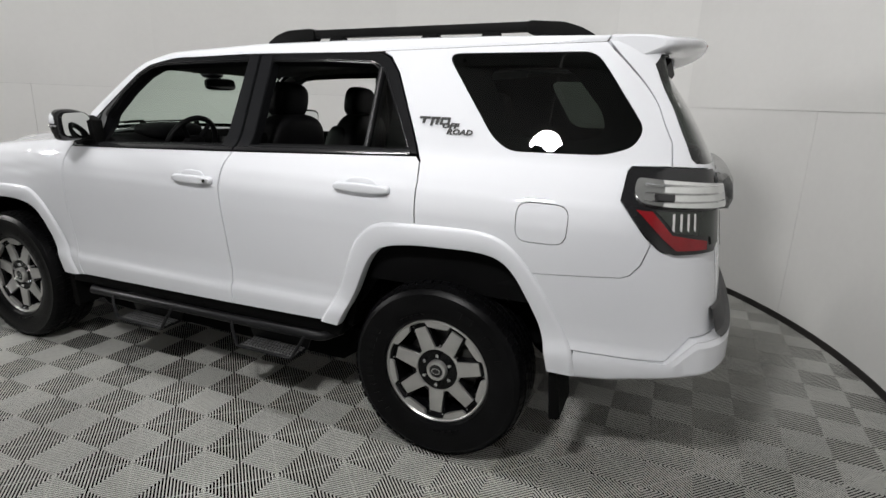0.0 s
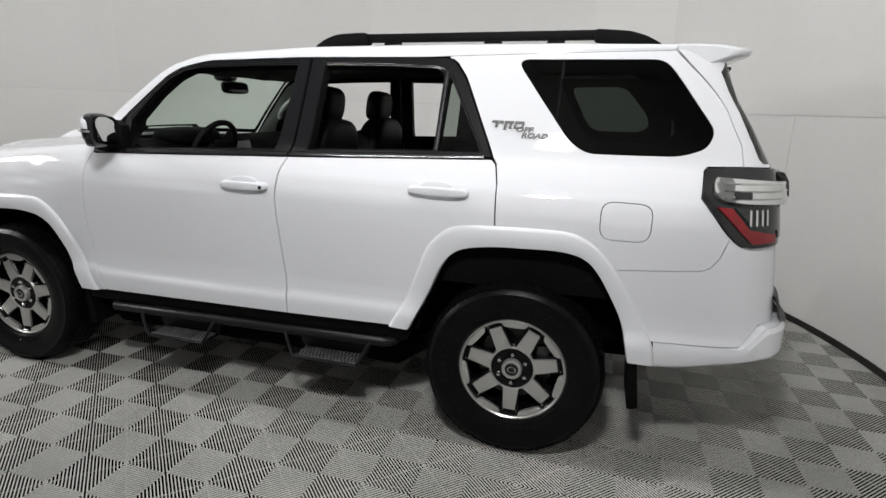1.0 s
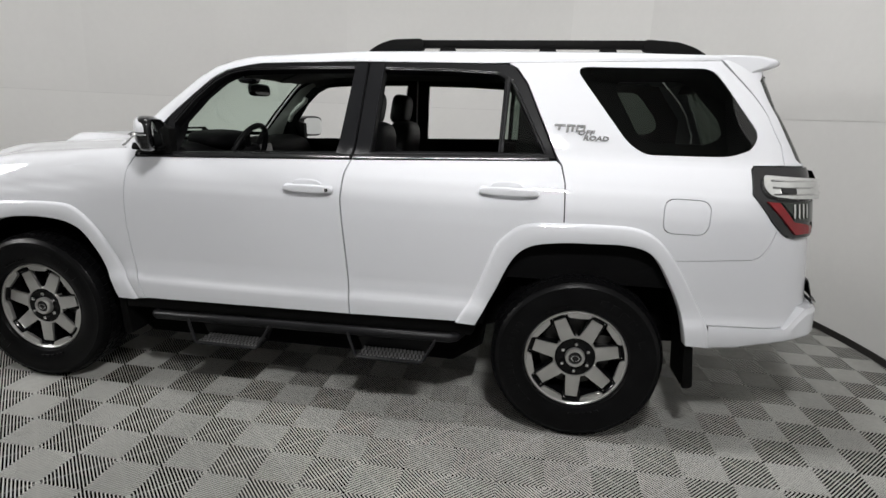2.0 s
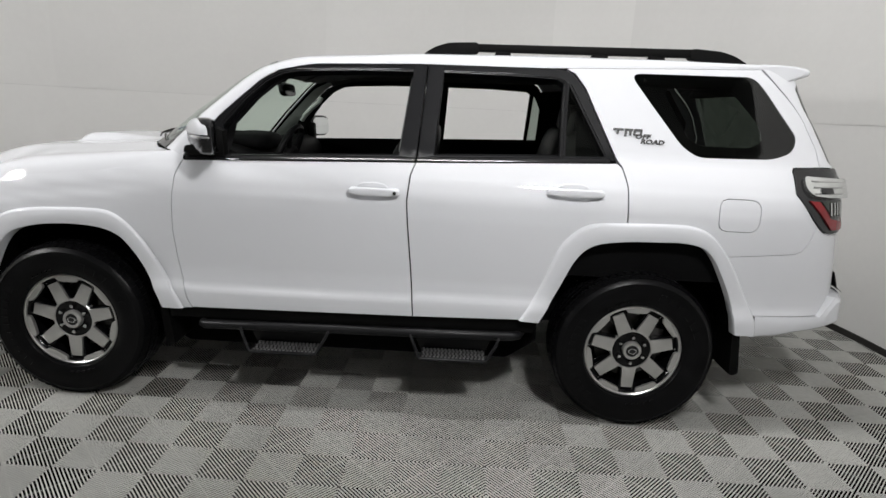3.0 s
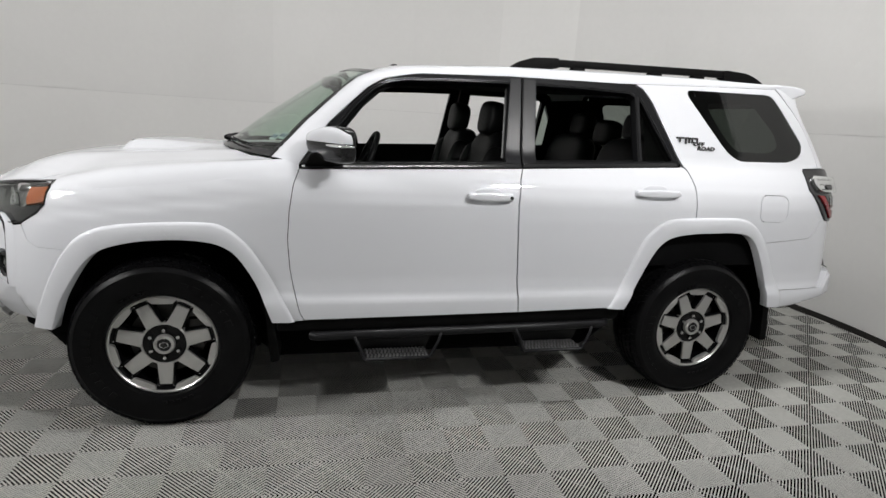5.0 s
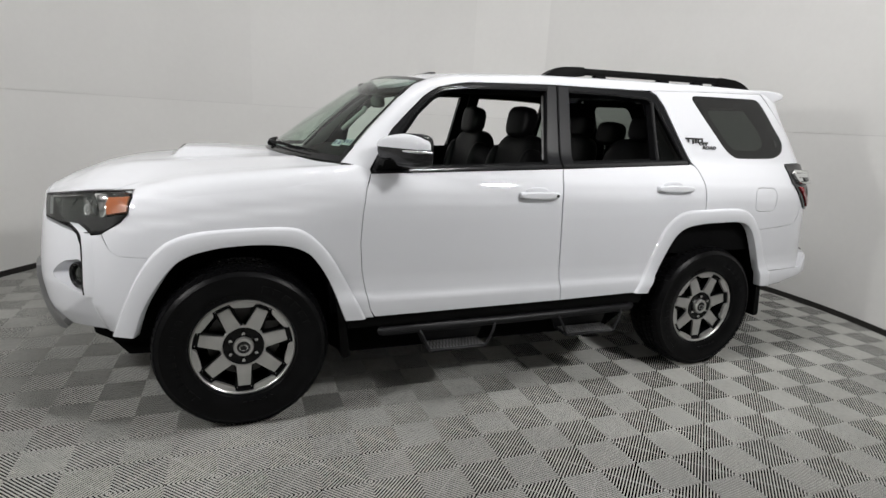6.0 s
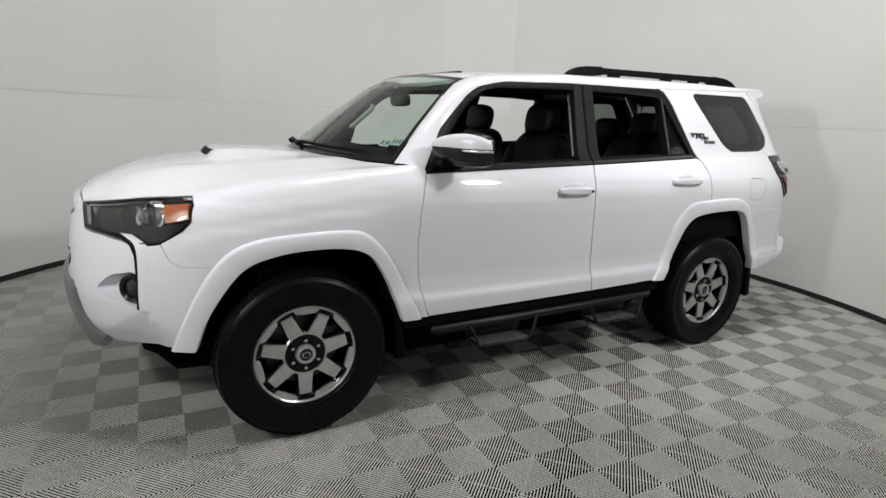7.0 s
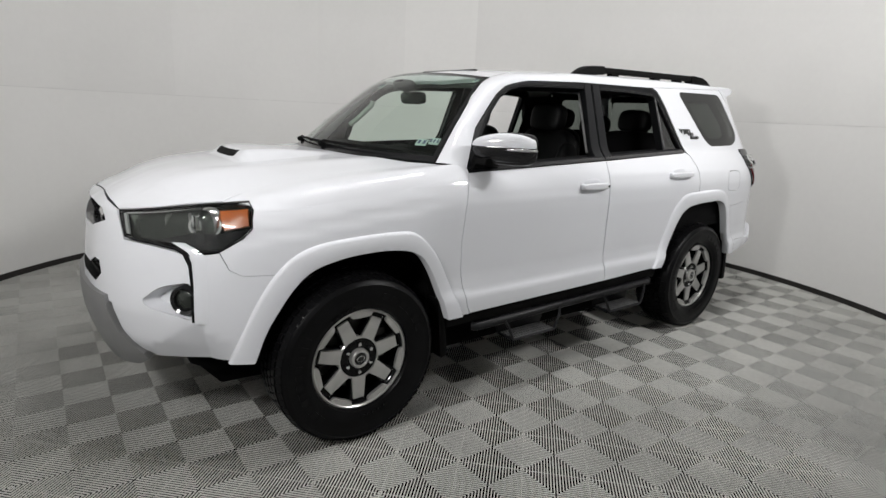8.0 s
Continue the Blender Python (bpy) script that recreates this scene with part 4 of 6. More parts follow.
    skin("top_strip", [(-2.46, 1.052), (-2.30, 1.072), (-2.14, 1.091), (-1.88, 1.111), (-1.88, 1.103), (-2.14, 1.078), (-2.30, 1.058), (-2.45, 1.040)], lambda s, z: skin_at(s, z, -0.012), LAMP_SILVER, head, sign=sg, step=0.04, depth=0.008, label="silver strip")
    skin("amber_reflector", [(-2.0, 1.083), (-1.872, 1.096), (-1.868, 1.033), (-1.97, 1.012)], lambda s, z: skin_at(s, z, -0.006), AMBER, head, sign=sg, step=0.03, depth=0.02, label="amber side reflector")
    skin("inner_reflector", [(-2.455, 1.035), (-2.22, 1.063), (-2.26, 0.985), (-2.41, 0.972)], lambda s, z: skin_at(s, z, -0.028 - 0.02 * math.sin((s + 2.45) * 14)), material("headlamp_silver", (0.26, 0.29, 0.26), 0.18, metal=0.85, vary=0.1, scale=20), head, sign=sg, step=0.03, depth=0.02, label="greyish silver reflector")
    skin("lamp_end", [(-2.475, 1.045), (-2.455, 1.045), (-2.42, 0.966), (-2.44, 0.964)], lambda s, z: skin_at(s, z, -0.01), LAMP_WHITE, head, sign=sg, step=0.03, depth=0.01)
    v = skin_at(-2.05, 1.03, -0.03)
    m = Matrix.Translation((v[0], sg * v[1], v[2])) @ Vector((0, -1, 0)).rotation_difference(Vector((-0.9, sg * 0.45, 0.0)).normalized()).to_matrix().to_4x4()
    for nm, prof, mat in (("projector_ring", [(0.064, 0.03), (0.066, -0.004), (0.060, -0.014), (0.055, -0.006), (0.046, 0.01)], LAMP_SILVER), ("projector", [(0.046, 0.01), (0.038, -0.01), (0.024, -0.022), (0.001, -0.027)], CLEAR), ("projector_cup", [(0.046, 0.01), (0.03, 0.03), (0.001, 0.035)], LAMP_SILVER)):
        bm = lathe(prof, 28)
        bmesh.ops.scale(bm, vec=(0.8, 1, 1.0), verts=bm.verts)
        bmesh.ops.transform(bm, matrix=m, verts=bm.verts)
        part(nm, bm, mat, head)
    for ds, z0, z1 in ((-0.075, 1.062, 0.985), (0.062, 1.068, 0.975)):
        rows = [[(lambda v: (v[0], sg * v[1], v[2]))(skin_at(-2.05 + ds * (1 - 0.6 * ((z - 1.025) / 0.045) ** 2) + e, z, -0.016 + o)) for z in np.linspace(z0, z1, 9)] for e, o in ((-0.011, -0.01), (-0.006, 0.002), (0.006, 0.002), (0.011, -0.01))]
        part("projector_shroud", loft(rows), LAMP_CLEAR, head, "bright curved shroud")
    for k in range(4):
        a = Vector((lambda v: (v[0], sg * v[1], v[2]))(skin_at(-2.13 + 0.018 * k, 1.045 - 0.008 * k, -0.02)))
        part("facet", block(a, (0.012, 0.012, 0.05), 0.003, Matrix.Rotation(0.6 * k, 4, "Z")), LAMP_SILVER, head)

# ---- rear ----
DP = side([(2.016, 1.684), (2.148, 1.529), (2.208, 1.405), (2.220, 1.322)])
HATCH_HALF = [(0.02, 1.785), (S_REAR - side([(1.93, 1.768)])[0][0] - 0.01, 1.768)] + [(S_REAR - s - 0.004, z) for s, z in DP] + [(0.66, 1.318), (0.64, 1.25), (0.64, 0.95), (0.62, 0.80), (0.02, 0.79)]
GLASS_HALF = [(0.02, 1.738), (0.96, 1.722), (1.03, 1.684), (0.885, 1.529), (0.815, 1.405), (0.80, 1.350), (0.77, 1.335), (0.02, 1.325)]
hatch = skin("tailgate", both_halves(HATCH_HALF), rear_at, PAINT, suv, [both_halves(GLASS_HALF)], sign=1, flip=True, step=0.035, label="white tailgate with a dark rear window")
skin("rear_window", shrink(ring(both_halves(GLASS_HALF), 0.05), -0.004), lambda u, z: rear_at(u, z, -0.002), PRIVACY, hatch, sign=1, flip=True, step=0.06, edge=False, label="dark privacy glass")
skin("tailgate_lining", [(-0.62, 0.82), (0.62, 0.82), (0.62, 1.32), (-0.62, 1.32)], lambda u, z: rear_at(u, z, -0.06), CABIN, hatch, sign=1, flip=False, step=0.1, edge=False)
part("tailgate_trim", loft([[rear_at(u, z, off) for u in np.linspace(-0.56, 0.56, 20)] for z, off in ((1.16, 0.0), (1.165, 0.035), (1.20, 0.052), (1.26, 0.058), (1.295, 0.045), (1.30, 0.0))]), BLACK_GLOSS, hatch, "gloss black garnish above the plate recess")
plate = part("plate_recess", loft([[rear_at(u, z, off) for u in np.linspace(-0.22, 0.22, 8)] for z, off in ((0.95, 0.002), (0.95, 0.006), (1.10, 0.006), (1.10, 0.002))]), TRIM_BLACK, hatch, "dark plate recess")
BUMP_HALF = [(0.02, 0.785), (0.62, 0.795), (0.645, 0.95), (0.655, 1.045), (0.70, 1.024)]
BUMP_HALF += [(S_REAR - s, z) for s, z in side([(2.235, 1.024), (2.21, 1.038), (2.188, 1.058), (2.162, 0.975), (2.132, 0.935), (2.10, 0.921), (1.72, 0.893), (1.80, 0.76), (1.90, 0.611)])] + [(S_REAR - 2.305, 0.611), (S_REAR - 2.40, 0.700), (0.02, 0.700)]
rear_bumper = skin("rear_bumper", both_halves(BUMP_HALF), rear_at, PAINT, suv, sign=1, flip=True, step=0.035, depth=0.03, label="white rear bumper")
# protruding lower step
step_path = along([(S_REAR - s, z) for s, z in side([(1.96, 0.55), (2.15, 0.56)])] + [(0.86, 0.575), (0.7, 0.58), (0.4, 0.58), (0.02, 0.58)], 70)
for_rows = []
for u, _ in list(step_path) + [(-u, z) for u, z in step_path[::-1]]:
    s = S_REAR - abs(u)
    w = min(1.0, max(0.0, (s - 2.305) / 0.095))
    top, low, out = 0.608 + 0.089 * w, float(np.interp(s, [1.95, 2.10, 2.38, 2.6], [0.494, 0.506, 0.556, 0.566])), 0.0015 + 0.048 * min(1.0, max(0.0, (s - 2.20) / 0.22))
    for_rows.append([rear_at(u, z, o) for z, o in ((low, -0.06), (low, out - 0.016), (low + 0.012, out - 0.003), (low + 0.022, out), (top - 0.022, out), (top - 0.006, out - 0.004 * (1 + 2 * w)), (top, out - 0.008 * w - 0.004), (top, -0.03))])
part("bumper_step", loft(for_rows), PAINT, rear_bumper, "white protruding lower bumper", 24)
pad = loft([[rear_at(u, z, o) for z, o in ((0.700, 0.050), (0.706, 0.048), (0.716, 0.030), (0.80, 0.012), (0.805, 0.002))] for u in np.linspace(-0.70, 0.70, 40)])
part("step_pad", pad, PAD_GREY, rear_bumper, "ribbed dark grey bumper step pad")
ribs = bmesh.new()
for k in range(9):
    z = 0.722 + 0.009 * k
    loft([[rear_at(u, z + dz, 0.027 - 0.0018 * k + do) for u in np.linspace(-0.69, 0.69, 30)] for dz, do in ((-0.003, -0.002), (-0.002, 0.004), (0.002, 0.004), (0.003, -0.002))], ribs)
part("pad_ribs", ribs, PAD_GREY, rear_bumper)
for sg in BOTH:
    # taillamp
    A = side([(2.085, 1.320), (2.071, 1.30), (2.064, 1.203), (2.16, 1.087), (2.205, 1.042)])
    edge_s = S_REAR - 0.64
    TAIL = [(edge_s, 1.318), A[0], A[1], A[2], A[3], (A[4][0] + 0.01, 1.035), (A[4][0] + 0.07, 1.018), (edge_s - 0.06, 1.022), (edge_s - 0.02, 1.05)]
    lampb = skin("taillamp", TAIL, lambda s, z: skin_at(s, z, 0.010), BLACK_GLOSS, suv, sign=sg, step=0.03, depth=0.04, label="taillamp with clear upper band and red lower blade")
    x0 = side([(2.10, 1.25)])[0][0]
    UP = rounded([(x0 + 0.01, 1.287), (edge_s - 0.01, 1.272), (edge_s - 0.01, 1.185), (x0 + 0.12, 1.192), (x0 + 0.03, 1.20), (x0, 1.235)], 0.02)
    skin("clear_band", UP, lambda s, z: skin_at(s, z, 0.028 + 0.012 * smooth(x0, x0 + 0.12, s)), LAMP_CLEAR, lampb, sign=sg, step=0.03, depth=0.03, label="clear silvered upper lens")
    for z in (1.265, 1.237, 1.21):
        rows = [[(lambda v: (v[0], sg * v[1], v[2]))(skin_at(s, z + dz, 0.030 + 0.012 * smooth(x0, x0 + 0.12, s) + do)) for s in np.linspace(x0 + 0.04, edge_s - 0.03, 14)] for dz, do in ((-0.004, -0.004), (0, 0.005), (0.004, -0.004))]
        part("lens_rib", loft(rows), LAMP_SILVER, lampb)
    skin("dark_window", rounded([(x0 + 0.07, 1.236), (x0 + 0.15, 1.240), (x0 + 0.15, 1.212), (x0 + 0.075, 1.214)], 0.008), lambda s, z: skin_at(s, z, 0.043), BLACK_GLOSS, lampb, sign=sg, step=0.03, depth=0.004)
    RD = [(A[2][0] + 0.055, 1.178), (A[2][0] + 0.115, 1.176), (A[3][0] + 0.10, 1.095), (edge_s - 0.135, 1.070), (edge_s - 0.135, 1.036), (A[4][0] + 0.07, 1.036), (A[3][0] + 0.065, 1.078)]
    skin("red_blade", RD, lambda s, z: skin_at(s, z, 0.018), RED, lampb, sign=sg, step=0.03, depth=0.01, label="red diagonal lens")
    GD = [(A[2][0] + 0.125, 1.176), (edge_s - 0.02, 1.176), (edge_s - 0.03, 1.05), (edge_s - 0.10, 1.05), (edge_s - 0.11, 1.08), (A[3][0] + 0.11, 1.10)]
    skin("lower_lens", GD, lambda s, z: skin_at(s, z, 0.015), LAMP_GREY, lampb, sign=sg, step=0.03, depth=0.01, label="grey lower lens")
    for k in range(4):
        q = [(A[2][0] + 0.19 + 0.03 * k, 1.168), (A[2][0] + 0.20 + 0.03 * k, 1.168), (A[2][0] + 0.20 + 0.03 * k, 1.105), (A[2][0] + 0.19 + 0.03 * k, 1.112)]
        skin("lens_bar", q, lambda s, z: skin_at(s, z, 0.019), LAMP_SILVER, lampb, sign=sg, step=0.03, depth=0.005, gap=0)

# spoiler
rows = []
for y, full in [(-0.590, 0.80), (-0.586, 0.93), (-0.576, 0.985)] + [(v, 1.0) for v in np.linspace(-0.56, 0.56, 41)] + [(0.576, 0.985), (0.586, 0.93), (0.590, 0.80)]:
    tip = 2.168 + 0.125 * (1 - (abs(y) / 0.59) ** 3.0)
    zr = roof_at(1.95, min(abs(y), 0.556))[2]
    prof = spline([(1.945, zr - 0.002), (2.0, zr + 0.003), (2.0 + (tip - 2.0) * 0.5, zr + 0.001), (tip - 0.03, zr - 0.007), (tip - 0.006, zr - 0.015), (tip, zr - 0.028), (tip - 0.010, zr - 0.042),
                   (tip - 0.06, zr - 0.062), (2.0 + (tip - 2.0) * 0.4, zr - 0.080), (2.0, zr - 0.098)], 3)
    mx, mz = 2.03, zr - 0.045
    rows.append([(mx + (x - mx) * full, y, mz + (z - mz) * full) for x, z in prof])
bm = loft(rows)
for row in (rows[0], rows[-1]):
    bm.faces.new([bm.verts.new(p) for p in row])
spoiler = part("roof_spoiler", bm, PAINT, suv, "white roof spoiler over the rear window", 50)
for sg in BOTH:
    part("spoiler_corner", pillow((1.965, sg * 0.556, 1.768), (0.09, 0.062, 0.052), 3.0), PAINT, spoiler)
part("spoiler_inner", slab(rounded([(2.03, 1.66), (2.14, 1.665), (2.17, 1.71), (2.06, 1.722)], 0.015), -0.50, 0.50, "y", 0.006), TRIM_BLACK, spoiler, "black inner fairing under the spoiler")
part("brake_lamp", block((2.284, 0, 1.792), (0.02, 0.26, 0.012), 0.004), RED, spoiler, "slim red brake lamp")

# roof rack
for sg in BOTH:
    y0, y1 = sg * 0.495, sg * 0.545
    lo, hi = min(y0, y1), max(y0, y1)
    zr = lambda x: roof_at(x, 0.52)[2]
    foot_f = rounded([(0.285, zr(0.285) - 0.004), (0.345, zr(0.345) + 0.032), (0.41, zr(0.41) + 0.052), (0.56, zr(0.56) + 0.056), (0.565, zr(0.56) + 0.004)], 0.02)
    rack = part("roof_rack", slab(foot_f, lo - 0.006, hi + 0.006, "y", 0.008), TRIM_BLACK, suv, "black roof rack rail with end feet")
    foot_r = rounded([(1.60, zr(1.6) + 0.006), (1.60, zr(1.6) + 0.058), (1.75, zr(1.75) + 0.050), (1.82, zr(1.82) + 0.030), (1.885, zr(1.88) - 0.004)], 0.02)
    part("rear_foot", slab(foot_r, lo - 0.006, hi + 0.006, "y", 0.008), TRIM_BLACK, rack)
    part("rail", slab([(0.55, zr(0.55) + 0.050), (1.61, zr(1.61) + 0.055), (1.61, zr(1.61) + 0.016), (0.55, zr(0.55) + 0.014)], lo, hi, "y", 0.008), TRIM_BLACK, rack)
    for x in (0.64, 1.12, 1.40):
        part("rail_support", slab([(x, zr(x) - 0.004), (x + 0.01, zr(x) + 0.018), (x + 0.075, zr(x) + 0.018), (x + 0.085, zr(x) - 0.004)], lo + 0.004, hi - 0.004, "y", 0.003), TRIM_BLACK, rack)


# ---- wheels ----
def build_wheel():
    barrel = lathe([(0.226, -0.094), (0.217, -0.086), (0.205, -0.05), (0.20, 0.02), (0.205, 0.09), (0.225, 0.10)], 56)
    wheel = part("wheel", barrel, ALLOY_BLACK, suv, "seven-spoke black and machined alloy wheel with off-road tyre")
    side_prof = [(0.2365, 0.096), (0.240, 0.110), (0.246, 0.119), (0.252, 0.119), (0.259, 0.124), (0.29, 0.131), (0.325, 0.1325), (0.35, 0.130), (0.357, 0.1325), (0.364, 0.128), (0.377, 0.119), (0.385, 0.108), (0.388, 0.08), (0.389, 0.0)]
    tyre = part("tyre", lathe([(r, -y) for r, y in side_prof] + [(r, y) for r, y in side_prof[-2::-1]], 96), RUBBER, wheel, "black off-road tyre")
    tread = bmesh.new()
    rng = random.Random(4)
    for row, (y, w) in enumerate(((-0.103, 0.036), (-0.062, 0.034), (-0.021, 0.03), (0.021, 0.03), (0.062, 0.034), (0.103, 0.036))):
        n = 64
        for k in range(n):
            a = 2 * math.pi * (k + 0.5 * (row % 2)) / n
            half = math.pi / n * (0.84 if k % 2 else 0.74)
            skew = 0.012 * (1 if y < 0 else -1)
            out = 0.396 if abs(y) < 0.1 else 0.392
            quad = [(a - half, y - w / 2), (a + half, y - w / 2), (a + half + skew, y + w / 2), (a - half + skew, y + w / 2)]
            drop = [0.010 if abs(yy) > 0.11 else 0.0 for _, yy in quad]
            top = [tread.verts.new(((out - d) * math.cos(t), yy, (out - d) * math.sin(t))) for (t, yy), d in zip(quad, drop)]
            low = [tread.verts.new((0.382 * math.cos(t), yy, 0.382 * math.sin(t))) for t, yy in quad]
            tread.faces.new(top)
            for i in range(4):
                tread.faces.new((top[i], top[(i + 1) % 4], low[(i + 1) % 4], low[i]))
    part("tread", tread, RUBBER, wheel)
    # raised plain bars where the tyre carries its maker's words
    for a0, a1, n, r0, r1 in ((148, 232, 11, 0.292, 0.322), (18, 78, 6, 0.292, 0.322), (268, 300, 5, 0.262, 0.272), (100, 128, 5, 0.262, 0.272)):
        for k in range(n):
            t0 = radians(a0 + (a1 - a0) * k / n)
            t1 = t0 + radians((a1 - a0) / n * 0.62)
            bm = slab([(r * math.cos(t), r * math.sin(t)) for r, t in ((r0, t0), (r1, t0), (r1, t1), (r0, t1))], -0.1342, -0.128, "y", 0.0)
            part("sidewall_bar", bm, LETTER, wheel)
    part("rim_lip", lathe([(0.2235, -0.080), (0.2245, -0.101), (0.230, -0.106), (0.2365, -0.103), (0.2370, -0.09)], 72), MACHINED, wheel, "machined grey rim lip")
    # Black disc behind the spokes, coloured as the shade in the openings.
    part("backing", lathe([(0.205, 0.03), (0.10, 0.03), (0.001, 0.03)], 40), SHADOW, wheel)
    part("brake_disc", lathe([(0.165, 0.0), (0.165, -0.012), (0.08, -0.012), (0.08, 0.0)], 40), STEEL, wheel, "grey brake disc")
    part("caliper", block((0.13, -0.012, 0.03), (0.07, 0.05, 0.15), 0.012), STEEL, wheel)
    for k in range(7):
        a = radians(-90 + 360 / 7 * k)
        m = Matrix.Rotation(-a, 4, "Y")
        bm = slab([(0.07, -0.044), (0.07, 0.044), (0.15, 0.036), (0.185, 0.036), (0.222, 0.047), (0.222, -0.047), (0.185, -0.036), (0.15, -0.036)], -0.074, -0.03, "y", 0.005)
        bmesh.ops.transform(bm, matrix=m, verts=bm.verts)
        spoke = part("spoke", bm, ALLOY_BLACK, wheel, "gloss black spoke with a machined face")
        bm = slab([(0.094, -0.0345), (0.094, 0.0345), (0.199, 0.0275), (0.199, -0.0275)], -0.085, -0.073, "y", 0.0015)
        bmesh.ops.transform(bm, matrix=m, verts=bm.verts)
        part("spoke_face", bm, MACHINED, wheel)
        arc = []
        for t in np.linspace(-15.5, 15.5, 7):
            arc.append((0.2245, t))
        arc += [(0.214, 14.2), (0.2035, 12.6), (0.1990, 6.0), (0.1975, 0.0), (0.1990, -6.0), (0.2035, -12.6), (0.214, -14.2)]
        bm = slab([(r * math.cos(radians(t + 180 / 7)), r * math.sin(radians(t + 180 / 7))) for r, t in arc], -0.099, -0.082, "y", 0.002)
        bmesh.ops.transform(bm, matrix=m, verts=bm.verts)
        part("rim_segment", bm, MACHINED, wheel)
        b = a + math.pi / 7
        for da in (-0.30, 0.30):
            part("rim_bolt", block((0.213 * math.cos(b + da), -0.0765, 0.213 * math.sin(b + da)), (0.006, 0.006, 0.006), 0.002), CHROME, wheel)
    part("hub", lathe([(0.104, -0.05), (0.104, -0.078), (0.100, -0.083), (0.095, -0.083), (0.093, -0.078)], 48), MACHINED, wheel, "machined hub ring")
    part("hub_face", lathe([(0.094, -0.077), (0.06, -0.075), (0.045, -0.074), (0.001, -0.074)], 48), ALLOY_BLACK, wheel, "gloss black hub face")
    for k in range(6):
        a = radians(30 + 60 * k)
        bm = lathe([(0.0105, -0.06), (0.0105, -0.086), (0.008, -0.092), (0.001, -0.093)], 6)
        bmesh.ops.translate(bm, vec=(0.067 * math.cos(a), 0, 0.067 * math.sin(a)), verts=bm.verts)
        part("lug_nut", bm, CHROME, wheel, "chrome lug nut")
    part("cap_ring", lathe([(0.046, -0.07), (0.046, -0.092), (0.042, -0.099), (0.032, -0.099), (0.030, -0.095)], 40), MACHINED, wheel, "silver centre cap ring")
    cap = part("cap", lathe([(0.030, -0.094), (0.015, -0.096), (0.001, -0.097)], 32), BLACK_GLOSS, wheel, "black centre cap")
    em = lathe([(0.020, -0.0955), (0.020, -0.099), (0.016, -0.0995), (0.015, -0.0955)], 32)
    bmesh.ops.scale(em, vec=(1, 1, 0.72), verts=em.verts)
    part("cap_emblem", em, CHROME, wheel, "plain oval emblem")
    return wheel


HUB_Z = 0.396
wheel = build_wheel()
wheel.matrix_basis = pose(1.395, -0.80, HUB_Z)
copy_thing(wheel, pose(-1.395, -0.80, HUB_Z, 0, 0.5, 0))
copy_thing(wheel, pose(1.395, 0.80, HUB_Z, 0, 0, 180))
copy_thing(wheel, pose(-1.395, 0.80, HUB_Z, 0, 0, 180))
for x in (-1.395, 1.395):
    part("axle", tube([(x, -0.75, 0.39), (x, 0.75, 0.39)], 0.045, 12), SHADOW, suv)


